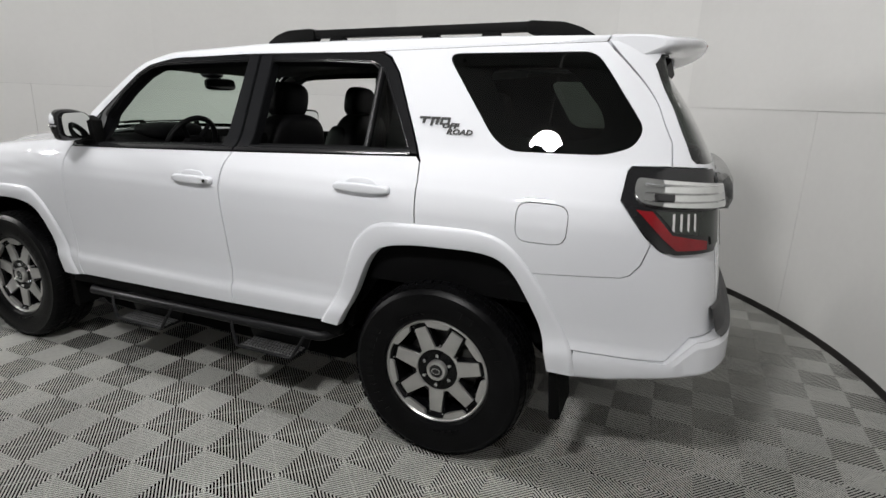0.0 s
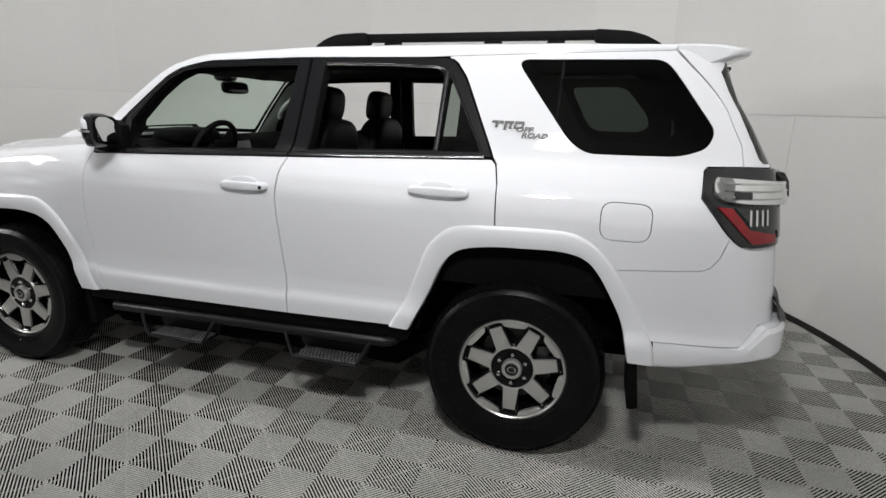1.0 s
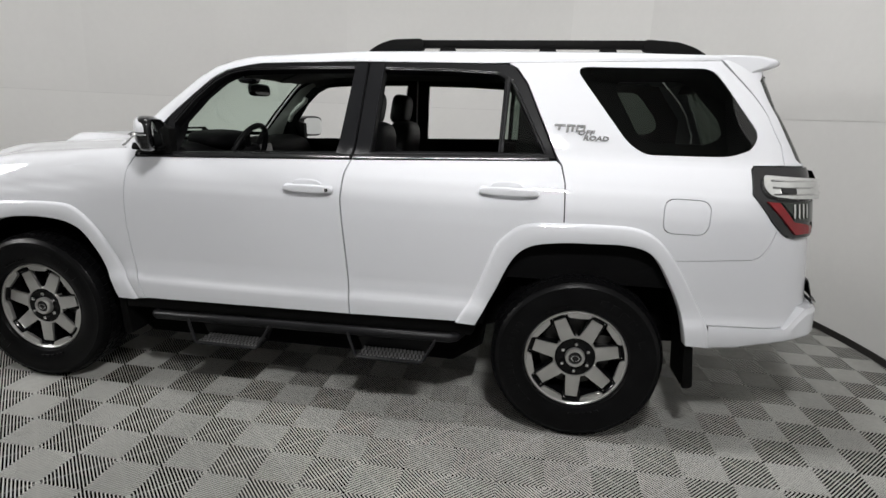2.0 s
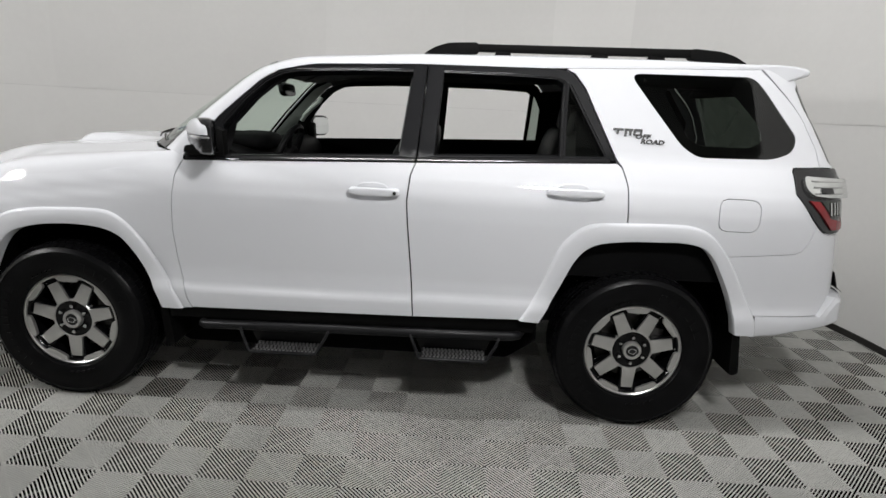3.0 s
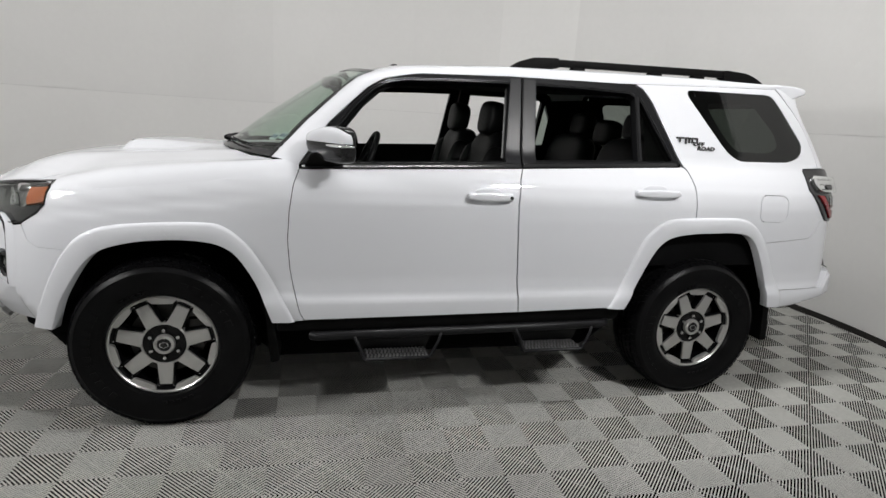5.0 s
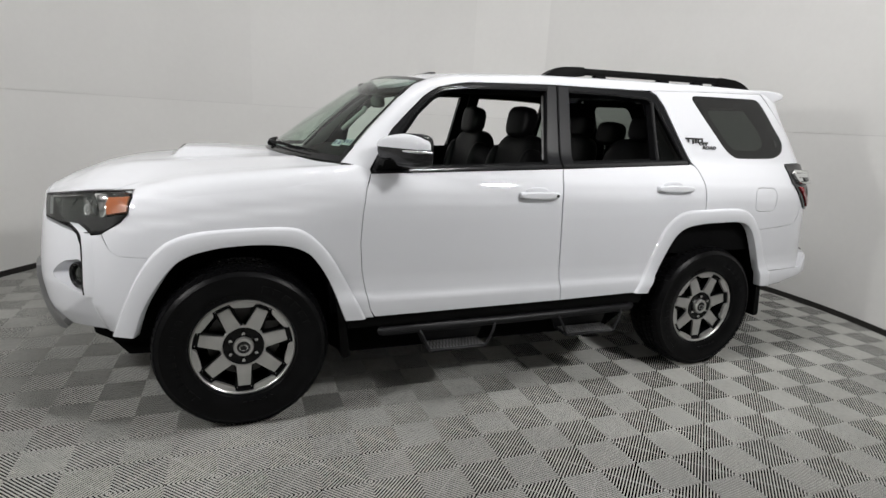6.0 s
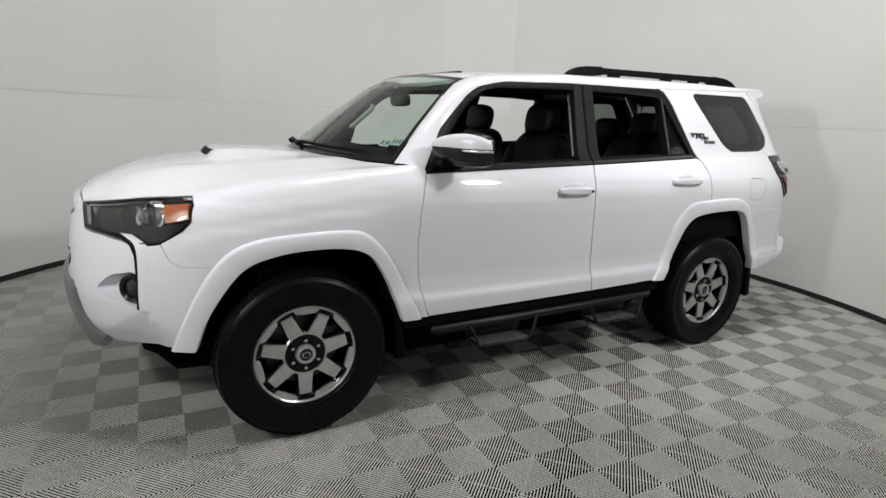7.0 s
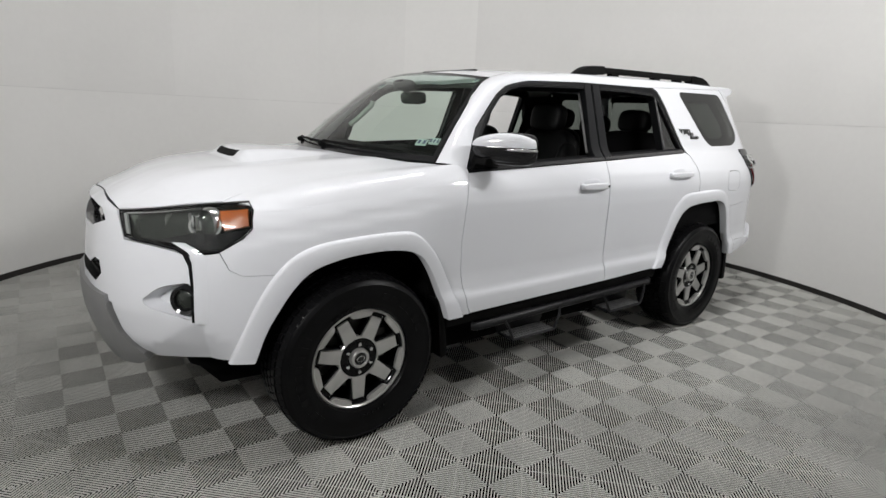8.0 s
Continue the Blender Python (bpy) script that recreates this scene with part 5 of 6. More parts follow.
# ---- mirrors, handles, steps ----
for sg in BOTH:
    def flipped(bm, sg=sg):
        if sg > 0:
            bmesh.ops.scale(bm, vec=(1, -1, 1), verts=bm.verts)
        return bm

    def swept(a, b, c, low, high):
        return (a - b * (1.6 - 0.72 * (a + 1) / 2), b, c * high * (1 - 0.34 * max(0.0, (b + 0.1) / 1.1) ** 1.4) if c > 0 else c * low)

    mirror = part("side_mirror", flipped(pillow((-0.660, -0.964, 1.350), (0.110, 0.264, 0.13), 2.9, None, 16, lambda a, b, c: swept(a, b, c, 0.05, 1.0))), PAINT, suv, "door mirror with white cap and black base")
    part("mirror_shell", flipped(pillow((-0.659, -0.964, 1.348), (0.108, 0.256, 0.150), 3.0, None, 14, lambda a, b, c: swept(a, b, c, 1.0, 0.03))), BLACK_GLOSS, mirror, "black lower shell")
    part("mirror_bezel", flipped(pillow((-0.642, -0.964, 1.340), (0.098, 0.246, 0.156), 4.6, None, 12, lambda a, b, c: swept(a, b, c, 1.0, 1.0))), BLACK_GLOSS, mirror, "black bezel")
    part("mirror_arm", flipped(slab(rounded([(-0.76, 1.258), (-0.62, 1.258), (-0.62, 1.285), (-0.75, 1.292)], 0.012), -0.935, -0.85, "y", 0.006)), TRIM_BLACK, mirror)
    part("mirror_sail", flipped(slab([(-0.775, 1.238), (-0.60, 1.244), (-0.605, 1.36), (-0.665, 1.385)], -0.868, -0.815, "y", 0.004)), TRIM_BLACK, mirror, "black triangular mirror mount")
    part("turn_signal", flipped(pillow((-0.662, -0.965, 1.338), (0.114, 0.270, 0.018), 3.0, None, 12, lambda a, b, c: swept(a, b * 0.42 - 0.58, c, 1.0, 1.0))), CHROME, mirror, "chrome and clear turn signal strip")
    glass_face = lathe([(0.001, 0), (0.6, 0), (0.92, 0.02), (1.0, 0.10)], 32)
    for v in glass_face.verts:
        k = (abs(v.co.x) ** 4 + abs(v.co.z) ** 4) ** 0.25 / max(1e-6, math.hypot(v.co.x, v.co.z))
        v.co.x, v.co.z = v.co.x / max(k, 0.5), v.co.z / max(k, 0.5)
    bmesh.ops.transform(glass_face, matrix=pose(-0.587, -0.964, 1.340, -5, 0, 110) @ Matrix.Diagonal((0.104, 0.006, 0.064, 1)), verts=glass_face.verts)
    part("mirror_glass", flipped(glass_face), MIRROR, mirror, "mirror glass")
    # handles
    for x0, x1, z0, z1 in ((-0.008, 0.228, 1.124, 1.120), (0.903, 1.166, 1.163, 1.160)):
        xm, zm = (x0 + x1) / 2, (z0 + z1) / 2
        y = skin_at(s_at(xm, zm), zm)[1]
        cup = pillow((xm - 0.01, -(y - 0.002), zm + 0.004), (0.15, 0.012, 0.075), 2.6)
        handle = part("door_handle", flipped(pillow((xm, -(y + 0.024), zm), (x1 - x0, 0.028, 0.040), 3.6, None, 12, lambda a, b, c: (a, b * (1 - 0.25 * a * a), c * (1 - 0.22 * a * a)))), PAINT, suv, "white pull handle")
        part("handle_foot", flipped(pillow((x0 + 0.025, -(y + 0.008), zm), (0.05, 0.035, 0.036), 3)), PAINT, handle)
        part("handle_foot", flipped(pillow((x1 - 0.035, -(y + 0.008), zm), (0.07, 0.035, 0.038), 3)), PAINT, handle)
        part("handle_cup", flipped(cup), PAINT, handle, "shallow cup behind the handle")
        if x0 < 0.5:
            lock = lathe([(0.008, 0.0), (0.008, -0.004), (0.005, -0.005), (0.001, -0.005)], 16)
            bmesh.ops.translate(lock, vec=(x1 - 0.022, -(y + 0.036), zm), verts=lock.verts)
            part("keyhole", flipped(lock), LAMP_GREY, handle)
    # belt line strips
    for name, x0, z0, x1, z1 in (("belt_strip", -0.785, 1.229, 0.284, 1.271), ("belt_strip", 0.296, 1.272, 1.20, 1.309)):
        rows = []
        for t in np.linspace(0, 1, 24):
            x, z = x0 + (x1 - x0) * t, z0 + (z1 - z0) * t
            row = []
            for dz, off in ((-0.010, 0.0), (-0.008, 0.008), (0.006, 0.008), (0.014, -0.004), (0.014, -0.02)):
                v = skin_at(s_at(x, z + dz), z + dz, off)
                row.append((v[0], sg * v[1], v[2]))
            rows.append(row)
        part(name, loft(rows), BLACK_GLOSS, suv, "gloss black belt line strip")
    # inner window channels: bright edge along the openings
    front_top = FRONT_OPEN[1:8]
    rear_top = REAR_OPEN[:4]
    for door_top in (front_top, rear_top):
        mid_x = sum(x for x, z in door_top) / len(door_top)
        for d, off, r, mat, what in ((0.0, -0.020, 0.006, TRIM_BLACK, "rubber window channel"), (0.006, 0.0015, 0.0028, BLACK_GLOSS, "gloss black channel lip"), (0.016, 0.002, 0.0022, BLACK_GLOSS, "gloss black channel lip")):
            pts = []
            for x, z in along(door_top, 40):
                x, z = x - d * (0.75 if door_top is front_top and x < -0.3 else -0.6 if door_top is rear_top and x > 0.96 else 0.0), z + d * 0.8
                v = skin_at(s_at(x, z), z, off)
                pts.append(Vector((v[0], sg * v[1], v[2])))
            part("window_channel", tube(pts, r, 6), mat, suv, what)
    for (xa, za), (xb, zb), r, mat, what in (((0.984, 1.322), (0.990, 1.655), 0.010, STEP_BLACK, "satin black divider bar"), ((0.366, 1.30), (0.390, 1.66), 0.006, STEP_GREY, "grey window channel edge")):
        a, b = (Vector((lambda v: (v[0], sg * v[1], v[2]))(skin_at(s_at(x, z), z, -0.004 if r > 0.008 else -0.04))) for x, z in ((xa, za), (xb, zb)))
        part("channel_trim", tube([a, b], r, 8), mat, suv, what)
    rim_line = [(1.012, 1.652), (1.186, 1.330)]
    a, b = (Vector((lambda v: (v[0], sg * v[1], v[2]))(skin_at(s_at(x, z), z, 0.002))) for x, z in rim_line)
    part("window_channel", tube([a, b], 0.0026, 6), BLACK_GLOSS, suv, "gloss black channel lip")
    x, z0, z1 = (0.228, 1.30, 1.645)
    a, b = (Vector((lambda v: (v[0], sg * v[1], v[2]))(skin_at(s_at(x + dx, z), z, -0.045))) for dx, z in ((-0.021, z0), (0.018, z1)))
    part("channel_trim", tube([a, b], 0.007, 6), STEP_GREY, suv, "grey window channel edge")
    # side step bar with two drop steps
    bar = part("side_step", flipped(tube([(-0.735, -0.885, 0.418), (-0.72, -0.905, 0.420), (-0.2, -0.905, 0.428), (0.4, -0.905, 0.436), (0.80, -0.905, 0.443), (0.825, -0.89, 0.443), (0.86, -0.80, 0.445)], 0.023, 14)), STEP_BLACK, suv, "black tubular side step with two drop steps")
    for x0 in (-0.535, 0.30):
        dz = 0.012 * (x0 > 0)
        hoop = [(x0, -0.925, 0.418 + dz), (x0 + 0.015, -0.94, 0.39 + dz), (x0 + 0.045, -0.950, 0.318 + dz), (x0 + 0.055, -0.950, 0.308 + dz), (x0 + 0.37, -0.950, 0.308 + dz), (x0 + 0.38, -0.950, 0.318 + dz), (x0 + 0.42, -0.94, 0.39 + dz), (x0 + 0.435, -0.925, 0.424 + dz)]
        part("step_hoop", flipped(tube(hoop, 0.008, 8)), STEP_BLACK, bar)
        part("step_tray", flipped(block((x0 + 0.212, -0.885, 0.304 + dz), (0.32, 0.13, 0.014), 0.004)), STEP_BLACK, bar)
        part("step_back", flipped(slab([(x0 + 0.05, 0.30 + dz), (x0 + 0.375, 0.30 + dz), (x0 + 0.42, 0.42 + dz), (x0 + 0.0, 0.42 + dz)], -0.83, -0.818, "y", 0.003)), STEP_BLACK, bar)
        nubs = bmesh.new()
        for i in range(17):
            for j in range(5):
                rbox(nubs, (x0 + 0.066 + 0.0185 * i + 0.005 * (j % 2), -0.937 + 0.024 * j, 0.313 + dz), (0.010, 0.014, 0.006), 0.0)
        part("step_tread", flipped(nubs), STEP_GREY, bar, "raised grey tread")
        part("step_bracket", flipped(tube([(x0 + 0.30, -0.88, 0.43), (x0 + 0.30, -0.6, 0.47)], 0.02, 8)), SHADOW, bar)


# ---- badge on the quarter panel ----
def lettering(text, size, name, parent, m, mat):
    cu = bpy.data.curves.new(name, "FONT")
    cu.body, cu.size, cu.extrude, cu.shear = text, size, 0.0015, 0.2
    cu.resolution_u, cu.offset = 2, 0.0012
    ob = bpy.data.objects.new(name, cu)
    scene.collection.objects.link(ob)
    dg = bpy.context.evaluated_depsgraph_get()
    me = bpy.data.meshes.new_from_object(ob.evaluated_get(dg))
    bpy.data.objects.remove(ob)
    me.transform(m)
    me.materials.clear()
    me.materials.append(mat)
    made = new(name, me)
    made.parent = parent
    return made


def badge_pose(x, z):
    v, w = skin_at(s_at(x, z - 0.005), z - 0.005, 0.0035), skin_at(s_at(x, z + 0.03), z + 0.03, 0.0035)
    tilt = math.degrees(math.atan2(w[1] - v[1], 0.035))
    return pose(v[0], -v[1], v[2], 90 + tilt, 0, 0)


badge = new("badge")
badge.parent = suv
badge["label"] = "black off-road lettering badge"
for x0, bars in ((1.212, ((0.0, 0.023, 0.050, 0.009), (0.018, 0.004, 0.011, 0.020))),
                 (1.266, ((0.0, 0.023, 0.040, 0.009), (0.002, -0.006, 0.011, 0.030), (0.024, 0.0, 0.011, 0.024))),
                 (1.310, ((0.0, 0.023, 0.040, 0.009), (0.000, 0.002, 0.010, 0.022), (0.032, 0.005, 0.009, 0.020), (0.002, 0.000, 0.036, 0.007)))):
    bm = bmesh.new()
    for bx, bz, bw, bh in bars:
        slab([(bx + bz * 0.15, bz), (bx + bw + bz * 0.15, bz), (bx + bw + (bz + bh) * 0.15, bz + bh), (bx + (bz + bh) * 0.15, bz + bh)], 0.0, 0.004, "z", 0.0, bm)
    bmesh.ops.transform(bm, matrix=badge_pose(x0, 1.433), verts=bm.verts)
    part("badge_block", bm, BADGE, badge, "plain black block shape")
lettering("OFF", 0.030, "badge_word", badge, badge_pose(1.320, 1.421) @ Matrix.Diagonal((1.35, 1, 1, 1)), BADGE)
lettering("ROAD", 0.030, "badge_word", badge, badge_pose(1.345, 1.398) @ Matrix.Diagonal((1.32, 1, 1, 1)), BADGE)

# ---- cabin ----
def seat(x, y, wide, name, label, head=True, low=0.0):
    base = part(name, pillow((x - 0.27, y, 0.86 + low), (0.52, wide, 0.20), 4.5, pose(0, 0, 0, 0, 4, 0)), SEAT, suv, label)
    part("backrest", pillow((x + 0.03, y, 1.12 + low), (0.17, wide * 0.98, 0.62), 4.0, pose(0, 0, 0, 0, 10, 0), 12, lambda a, b, c: (a + 0.25 * b * b * -1 * (a < 0), b * (1 - 0.14 * max(0, c) ** 2), c)), SEAT, base)
    for sg in BOTH:
        part("bolster", pillow((x - 0.02, y + sg * wide * 0.41, 1.10 + low), (0.17, 0.09, 0.50), 3.0, pose(0, 0, 0, 0, 10, 0)), SEAT, base)
    return base


def headrest(x, y, z, parent, h=0.19, w=0.27):
    part("headrest", pillow((x, y, z), (0.115, w, h), 3.4, pose(0, 0, 0, 0, 8, 0), 10, lambda a, b, c: (a - 0.15 * c * c * (a < 0), b * (1 - 0.10 * c * c), c)), SEAT, parent)
    for dy in (-0.06, 0.06):
        part("headrest_post", tube([(x + 0.005, y + dy, z - h / 2 - 0.07), (x, y + dy, z - h / 2 + 0.02)], 0.007, 8), CHROME, parent)


for y in (-0.37, 0.37):
    s = seat(0.22, y, 0.52, "front_seat", "black leather front seat with headrest")
    headrest(0.262, y, 1.495, s)
bench = part("rear_seat", pillow((0.78, 0, 0.87), (0.50, 1.30, 0.18), 5.0), SEAT, suv, "black leather rear bench seat with headrests")
for y in (-0.40, 0.40):
    part("backrest", pillow((1.10, y, 1.12), (0.15, 0.62, 0.62), 4.2, pose(0, 0, 0, 0, 14, 0)), SEAT, bench)
for y in (-0.37, 0.0, 0.37):
    headrest(1.21, y, 1.495 if y else 1.45, bench, 0.17, 0.27)

dash_prof = [(-0.95, 1.20), (-0.80, 1.275), (-0.66, 1.285), (-0.56, 1.25), (-0.53, 1.18), (-0.55, 1.05), (-0.62, 0.92), (-0.70, 0.62), (-0.95, 0.60)]
dash = part("dashboard", slab(rounded(dash_prof, 0.05, 4), -0.77, 0.77, "y", 0.01), CABIN, suv, "black dashboard")
part("instrument_hood", pillow((-0.63, -0.37, 1.292), (0.24, 0.40, 0.10), 3.0), CABIN, dash, "instrument cluster hood")
part("centre_stack", block((-0.575, 0.0, 1.12), (0.09, 0.30, 0.34), 0.02, pose(0, 0, 0, 0, -14, 0)), TRIM_BLACK, dash)
part("screen", block((-0.532, 0.0, 1.19), (0.012, 0.20, 0.12), 0.004, pose(0, 0, 0, 0, -14, 0)), BLACK_GLOSS, dash, "dark centre screen")
part("centre_console", block((-0.18, 0, 0.78), (0.75, 0.22, 0.30), 0.03), CABIN, suv, "black centre console")
wheel_m = pose(-0.465, -0.37, 1.205, 0, -67, 0)
rim_pts = [(0.185 * math.cos(a), 0.185 * math.sin(a), 0) for a in np.linspace(0, 2 * math.pi, 41)]
bm = tube([wheel_m @ Vector(p) for p in rim_pts], 0.016, 10, cap=False)
steer = part("steering_wheel", bm, SEAT, suv, "black leather steering wheel")
bm = pillow((0, 0, 0), (0.16, 0.15, 0.06), 3)
bmesh.ops.transform(bm, matrix=wheel_m @ pose(0, 0, -0.015), verts=bm.verts)
part("steering_hub", bm, CABIN, steer)
for a in (0, 180, 235, 305):
    bm = tube([wheel_m @ Vector((0.06 * math.cos(radians(a + 90)), 0.06 * math.sin(radians(a + 90)), -0.01)), wheel_m @ Vector((0.18 * math.cos(radians(a + 90)), 0.18 * math.sin(radians(a + 90)), 0))], 0.014, 8)
    part("steering_spoke", bm, CABIN, steer)
part("steering_column", tube([wheel_m @ Vector((0, 0, -0.02)), wheel_m @ Vector((0, 0, -0.22))], 0.045, 12), CABIN, steer)
rvm = part("rear_view_mirror", pillow((-0.56, 0.0, 1.575), (0.045, 0.25, 0.075), 4.0, pose(0, 0, 0, 0, -8, 0)), BLACK_GLOSS, suv, "black rear-view mirror behind the windshield")
part("mirror_stem", tube([(-0.60, 0, 1.60), (-0.66, 0, 1.65)], 0.014, 8), BLACK_GLOSS, rvm)
part("sensor_housing", pillow((-0.625, 0.0, 1.645), (0.12, 0.13, 0.07), 3.0), BLACK_GLOSS, rvm, "black camera housing")
for sg in BOTH:
    part("sun_visor", block((-0.42, sg * 0.33, 1.672), (0.16, 0.36, 0.018), 0.007, pose(0, 0, 0, 0, -22, 0)), HEADLINER, suv, "grey sun visor folded up")
    if sg > 0:
        part("grab_handle", tube([(-0.650, sg * 0.655, 1.385), (-0.615, sg * 0.615, 1.425), (-0.565, sg * 0.60, 1.475), (-0.51, sg * 0.60, 1.52), (-0.50, sg * 0.605, 1.55)], 0.017, 8), PILLAR_GREY, suv, "grey pillar grab handle")
part("dome_lamp", block((0.55, -0.45, 1.725), (0.10, 0.06, 0.012), 0.004), LAMP_WHITE, suv, "small dome lamp")

# ---- wipers, stickers ----
def on_shield(v, t, out=0.006):
    p = Vector(shield_at(v, t))
    n = (Vector(shield_at(v + 0.05, t)) - Vector(shield_at(v - 0.05, t))).cross(Vector(shield_at(v, min(1, t + 0.05))) - Vector(shield_at(v, max(0, t - 0.05)))).normalized()
    return p + (n if n.z > 0 else -n) * out


for v0, v1 in ((0.45, -0.25), (-0.10, -0.72)):
    pts = [on_shield(v0 + (v1 - v0) * k, 0.065 - 0.02 * k, 0.022) for k in np.linspace(0, 1, 10)]
    wiper = part("wiper", tube(pts, [0.003 + 0.004 * (1 - k) for k in np.linspace(0, 1, 10)], 8), TRIM_BLACK, suv, "black windshield wiper")
    part("wiper_blade", tube([on_shield(v0 + (v1 - v0) * k, 0.085 - 0.02 * k, 0.01) for k in np.linspace(0.15, 1.12, 12)], 0.0035, 6), TRIM_BLACK, wiper)
    part("wiper_pivot", pillow(on_shield(v0, 0.045, 0.015), (0.04, 0.035, 0.03), 2.5), TRIM_BLACK, wiper)


def sticker(v0, v1, t0, t1, ink, label):
    corners = [on_shield(v, t, -0.002) for v, t in ((v0, t0), (v1, t0), (v1, t1), (v0, t1))]
    bm = bmesh.new()
    a = [bm.verts.new(c + Vector((0, 0, 0.0005))) for c in corners]
    b = [bm.verts.new(on_shield(v, t, -0.004)) for v, t in ((v0, t0), (v1, t0), (v1, t1), (v0, t1))]
    bm.faces.new(a)
    bm.faces.new(b)
    for i in range(4):
        bm.faces.new((a[i], a[(i + 1) % 4], b[(i + 1) % 4], b[i]))
    st = part("sticker", bm, STICKER, windshield, label)
    for k in range(ink):
        f0, f1 = (k + 0.2) / ink, (k + 0.7) / ink
        q = [on_shield(v0 + (v1 - v0) * fv, t0 + (t1 - t0) * ft, 0.0008) for fv, ft in ((f0, 0.25), (f1, 0.25), (f1, 0.8), (f0, 0.8))]
        bm = bmesh.new()
        bm.faces.new([bm.verts.new(c) for c in q])
        part("ink_bar", bm, STICKER_INK, windshield, "dark printed bar")


sticker(-0.958, -0.898, 0.165, 0.225, 3, "pale blue windshield sticker")
sticker(-0.890, -0.825, 0.145, 0.205, 2, "pale windshield sticker")
sticker(-0.93, -0.90, 0.88, 0.955, 1, "small pale sticker at the top corner")
sticker(0.14, 0.26, 0.74, 0.79, 2, "pale label behind the glass")


# ---- wall panels: upper and lower boards with fine joints ----
def wall_panel(a0, a1, z0, z1, joint=0.0018, tone=1.0):
    g = math.degrees(joint / RADIUS)
    n = max(4, int((a1 - a0) / 2.0))
    rows = []
    for k in range(n + 1):
        a = radians(a0 + g + (a1 - a0 - 2 * g) * k / n)
        c, s = math.cos(a), math.sin(a)
        rows.append([(CX + r * c, CY + r * s, z) for r, z in ((RADIUS, z0 + 0.0015), (RADIUS, z1 - 0.0015), (RADIUS + 0.012, z1 - 0.0015), (RADIUS + 0.012, z0 + 0.0015))])
    bm = loft(rows, close=True)
    bm.verts.ensure_lookup_table()
    bm.faces.new(bm.verts[:4])
    bm.faces.new(bm.verts[-4:])
    made = part("wall_panel", bm, WALL, wall_round)
    made.color = (tone, tone, tone, 1)
    return made


for a0, a1 in ((ARC_FROM, 27.5), (27.5, 168.7), (168.7, ARC_TO)):
    wall_panel(a0, a1, 0.0, SEAM)
for a0, a1, tone in ((ARC_FROM, 48.8, 0.975), (48.8, 63.0, 1.04), (63.0, 80.0, 1.0), (80.0, 106.0, 1.0), (106.0, 150.0, 0.97), (150.0, ARC_TO, 0.98)):
    wall_panel(a0, a1, SEAM, HEIGHT, 0.0, tone)

# ---- floor tiles: 40 cm pieces of four ribbed squares ----
SQ, TURN, TX, TY = 0.1990, radians(-0.8), -0.92, -1.495
# Shallow ribs: the black sheet below stands in for the shade in the gaps.
RIBS, DEEP = 22, 0.0036


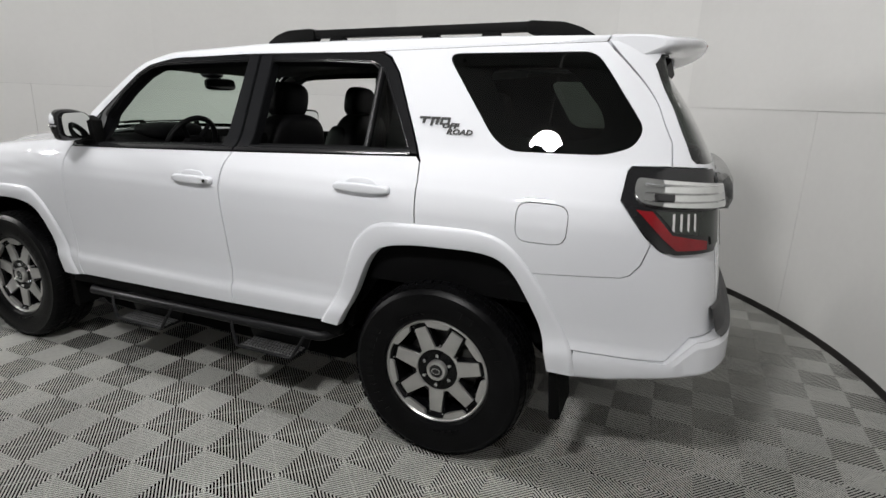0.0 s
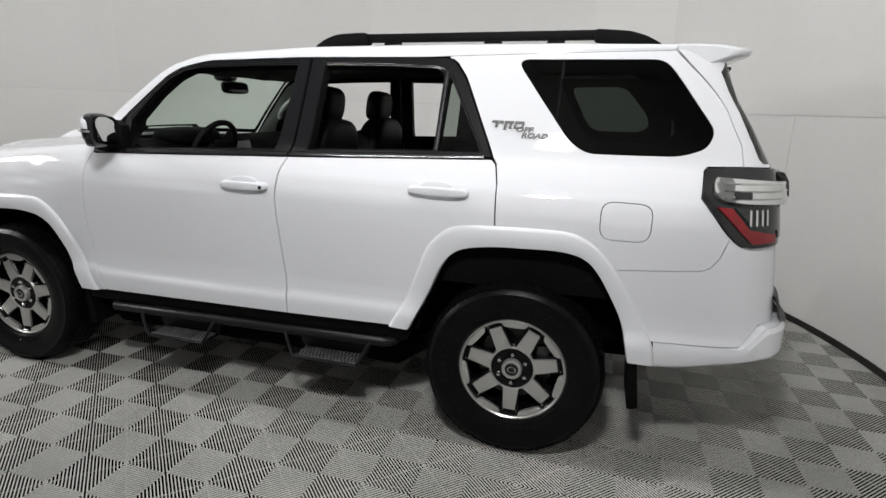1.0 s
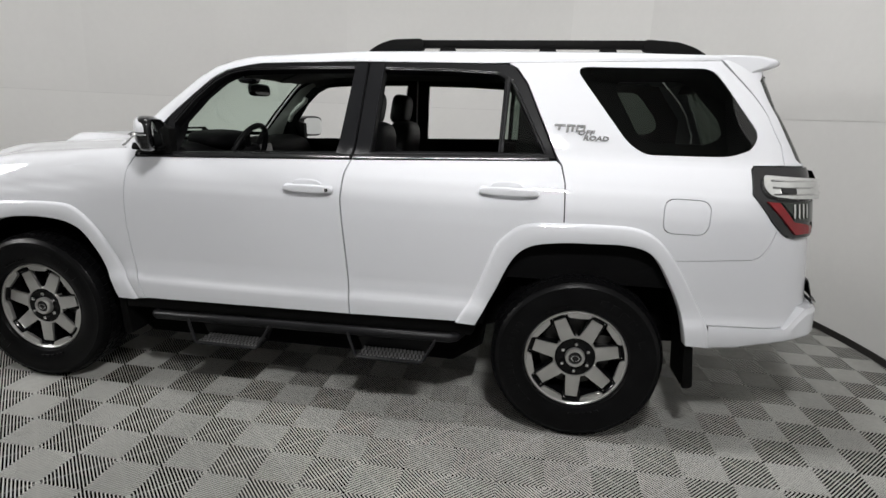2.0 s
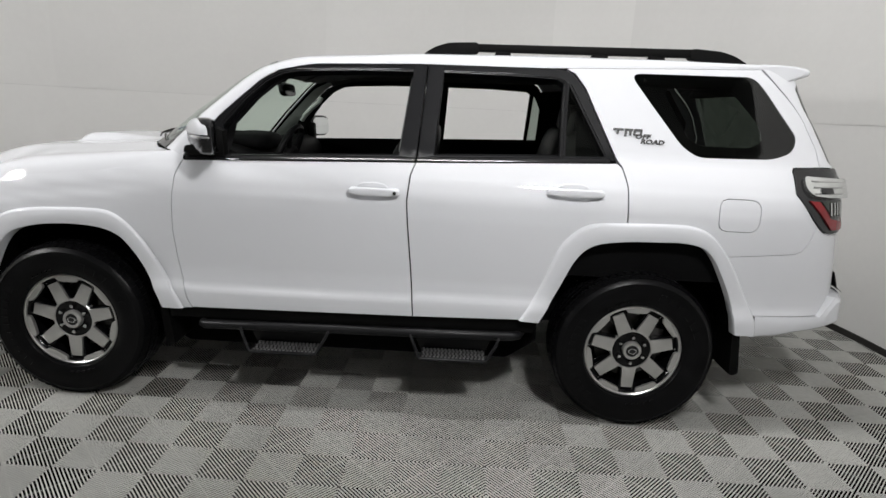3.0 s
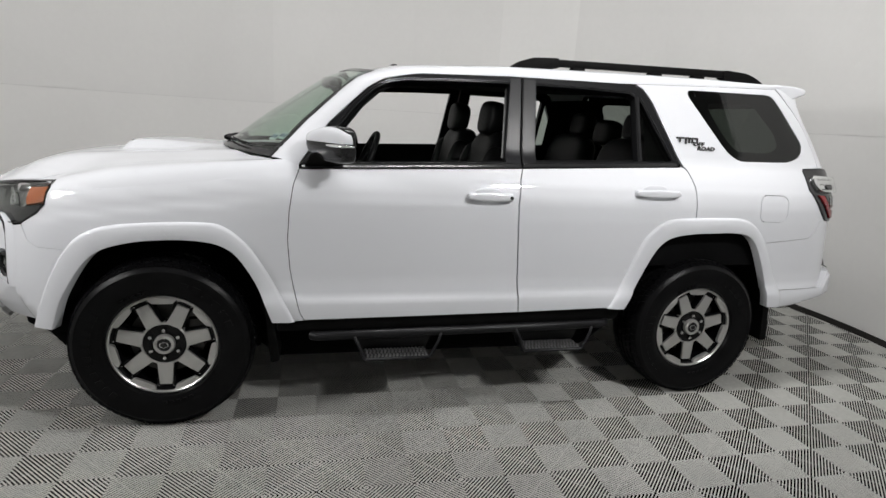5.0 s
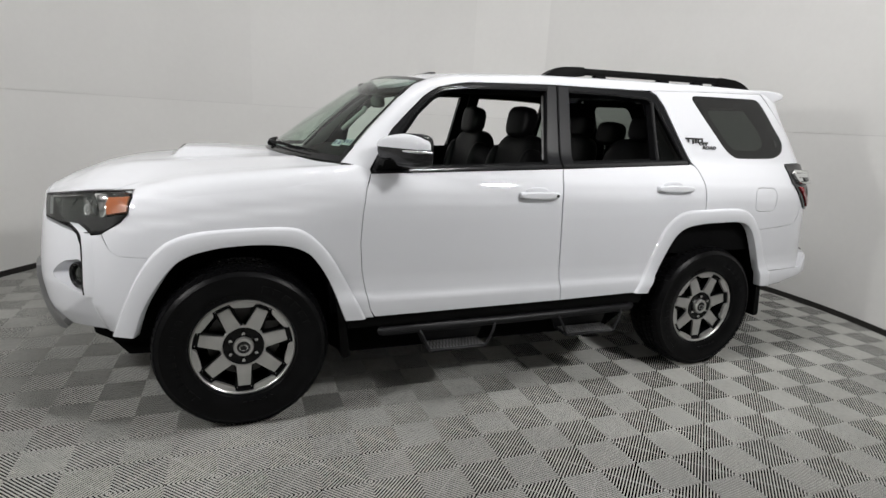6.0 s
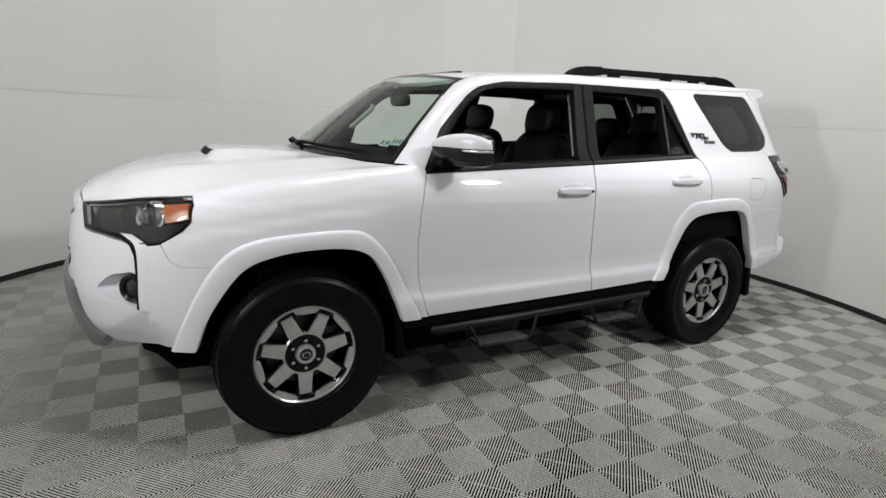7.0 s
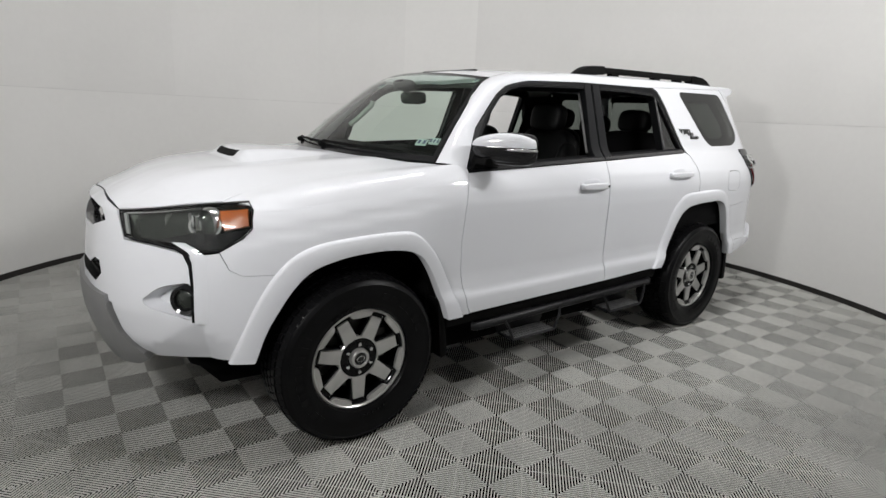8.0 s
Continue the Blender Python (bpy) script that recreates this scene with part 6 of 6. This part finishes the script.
def square_ribs(verts, faces, ox, oy, sense):
    """Ribs at 45 degrees over one square, with a thin tie along the other diagonal."""
    pitch = SQ * math.sqrt(2) / RIBS
    crest, foot = pitch * 0.175, pitch * 0.18
    for k in range(RIBS):
        d = (k + 0.5) * pitch - SQ * math.sqrt(2) / 2
        ends = []
        for off in (d - crest, d + crest, d - foot, d + foot):
            c = off * math.sqrt(2)
            lo, hi = max(-SQ / 2, c - SQ / 2), min(SQ / 2, c + SQ / 2)
            ends.append(((lo, c - lo), (hi, c - hi)))
        (a, b), (e, f), (p, q), (u, v) = ends
        i = len(verts)
        for (x, y), z in ((a, 0), (b, 0), (f, 0), (e, 0), (p, -DEEP), (q, -DEEP), (v, -DEEP), (u, -DEEP)):
            verts.append((ox + x * sense, oy + y, z))
        quads = [(0, 1, 2, 3), (1, 0, 4, 5), (3, 2, 6, 7), (2, 1, 5, 6), (0, 3, 7, 4)]
        faces.extend(tuple(i + q for q in quad) for quad in quads)
    w = 0.0011
    i = len(verts)
    h = SQ / 2 - 0.003
    for x, y in ((-h - w, -h + w), (-h + w, -h - w), (h + w, h - w), (h - w, h + w)):
        verts.append((ox + x * sense, oy + y, -0.0042))
    faces.append((i, i + 1, i + 2, i + 3))


verts, faces = [], []
for i in (0, 1):
    for j in (0, 1):
        square_ribs(verts, faces, (i - 0.5) * SQ, (j - 0.5) * SQ, 1 if (i + j) % 2 == 0 else -1)
tile_mesh = bpy.data.meshes.new("floor_tile")
tile_mesh.from_pydata(verts, [], faces)
bm = bmesh.new()
bm.from_mesh(tile_mesh)
bmesh.ops.recalc_face_normals(bm, faces=bm.faces)
for f in bm.faces:
    if abs(f.normal.z) > 0.9 and f.normal.z < 0:
        f.normal_flip()
bm.to_mesh(tile_mesh)
bm.free()
tile_mesh.materials.append(TILE)
rng = random.Random(11)
far_verts, far_faces = [], []
for i in range(-14, 16):
    for j in range(-10, 16):
        ux, uy = 2 * SQ * i, 2 * SQ * j
        x = TX + ux * math.cos(TURN) - uy * math.sin(TURN)
        y = TY + ux * math.sin(TURN) + uy * math.cos(TURN)
        r = math.hypot(x - CX, y - CY)
        if (r > RADIUS + 0.27 and y > -1.7) or y < -5.2 or abs(x) > 5.3:
            continue
        m = Matrix.Translation((x, y, rng.uniform(-0.0004, 0.0004))) @ Matrix.Rotation(TURN, 4, "Z")
        if y > -3.0 and (y < 1.4 or x > 1.2) and r < RADIUS + 0.1:
            tile = new("floor_tile", tile_mesh)
            tile.matrix_basis = m
            tile.parent = floor
        else:
            k = len(far_verts)
            far_verts += [tuple(m @ v.co) for v in tile_mesh.vertices]
            far_faces += [tuple(k + q for q in f.vertices) for f in tile_mesh.polygons]
rest_mesh = bpy.data.meshes.new("outer_floor_tiles")
rest_mesh.from_pydata(far_verts, [], far_faces)
rest_mesh.materials.append(TILE)
rest = new("outer_floor_tiles", rest_mesh)
rest.parent = floor
tagged(rest, "grey ribbed floor tiles along the booth's outer edge", kind="stuff")
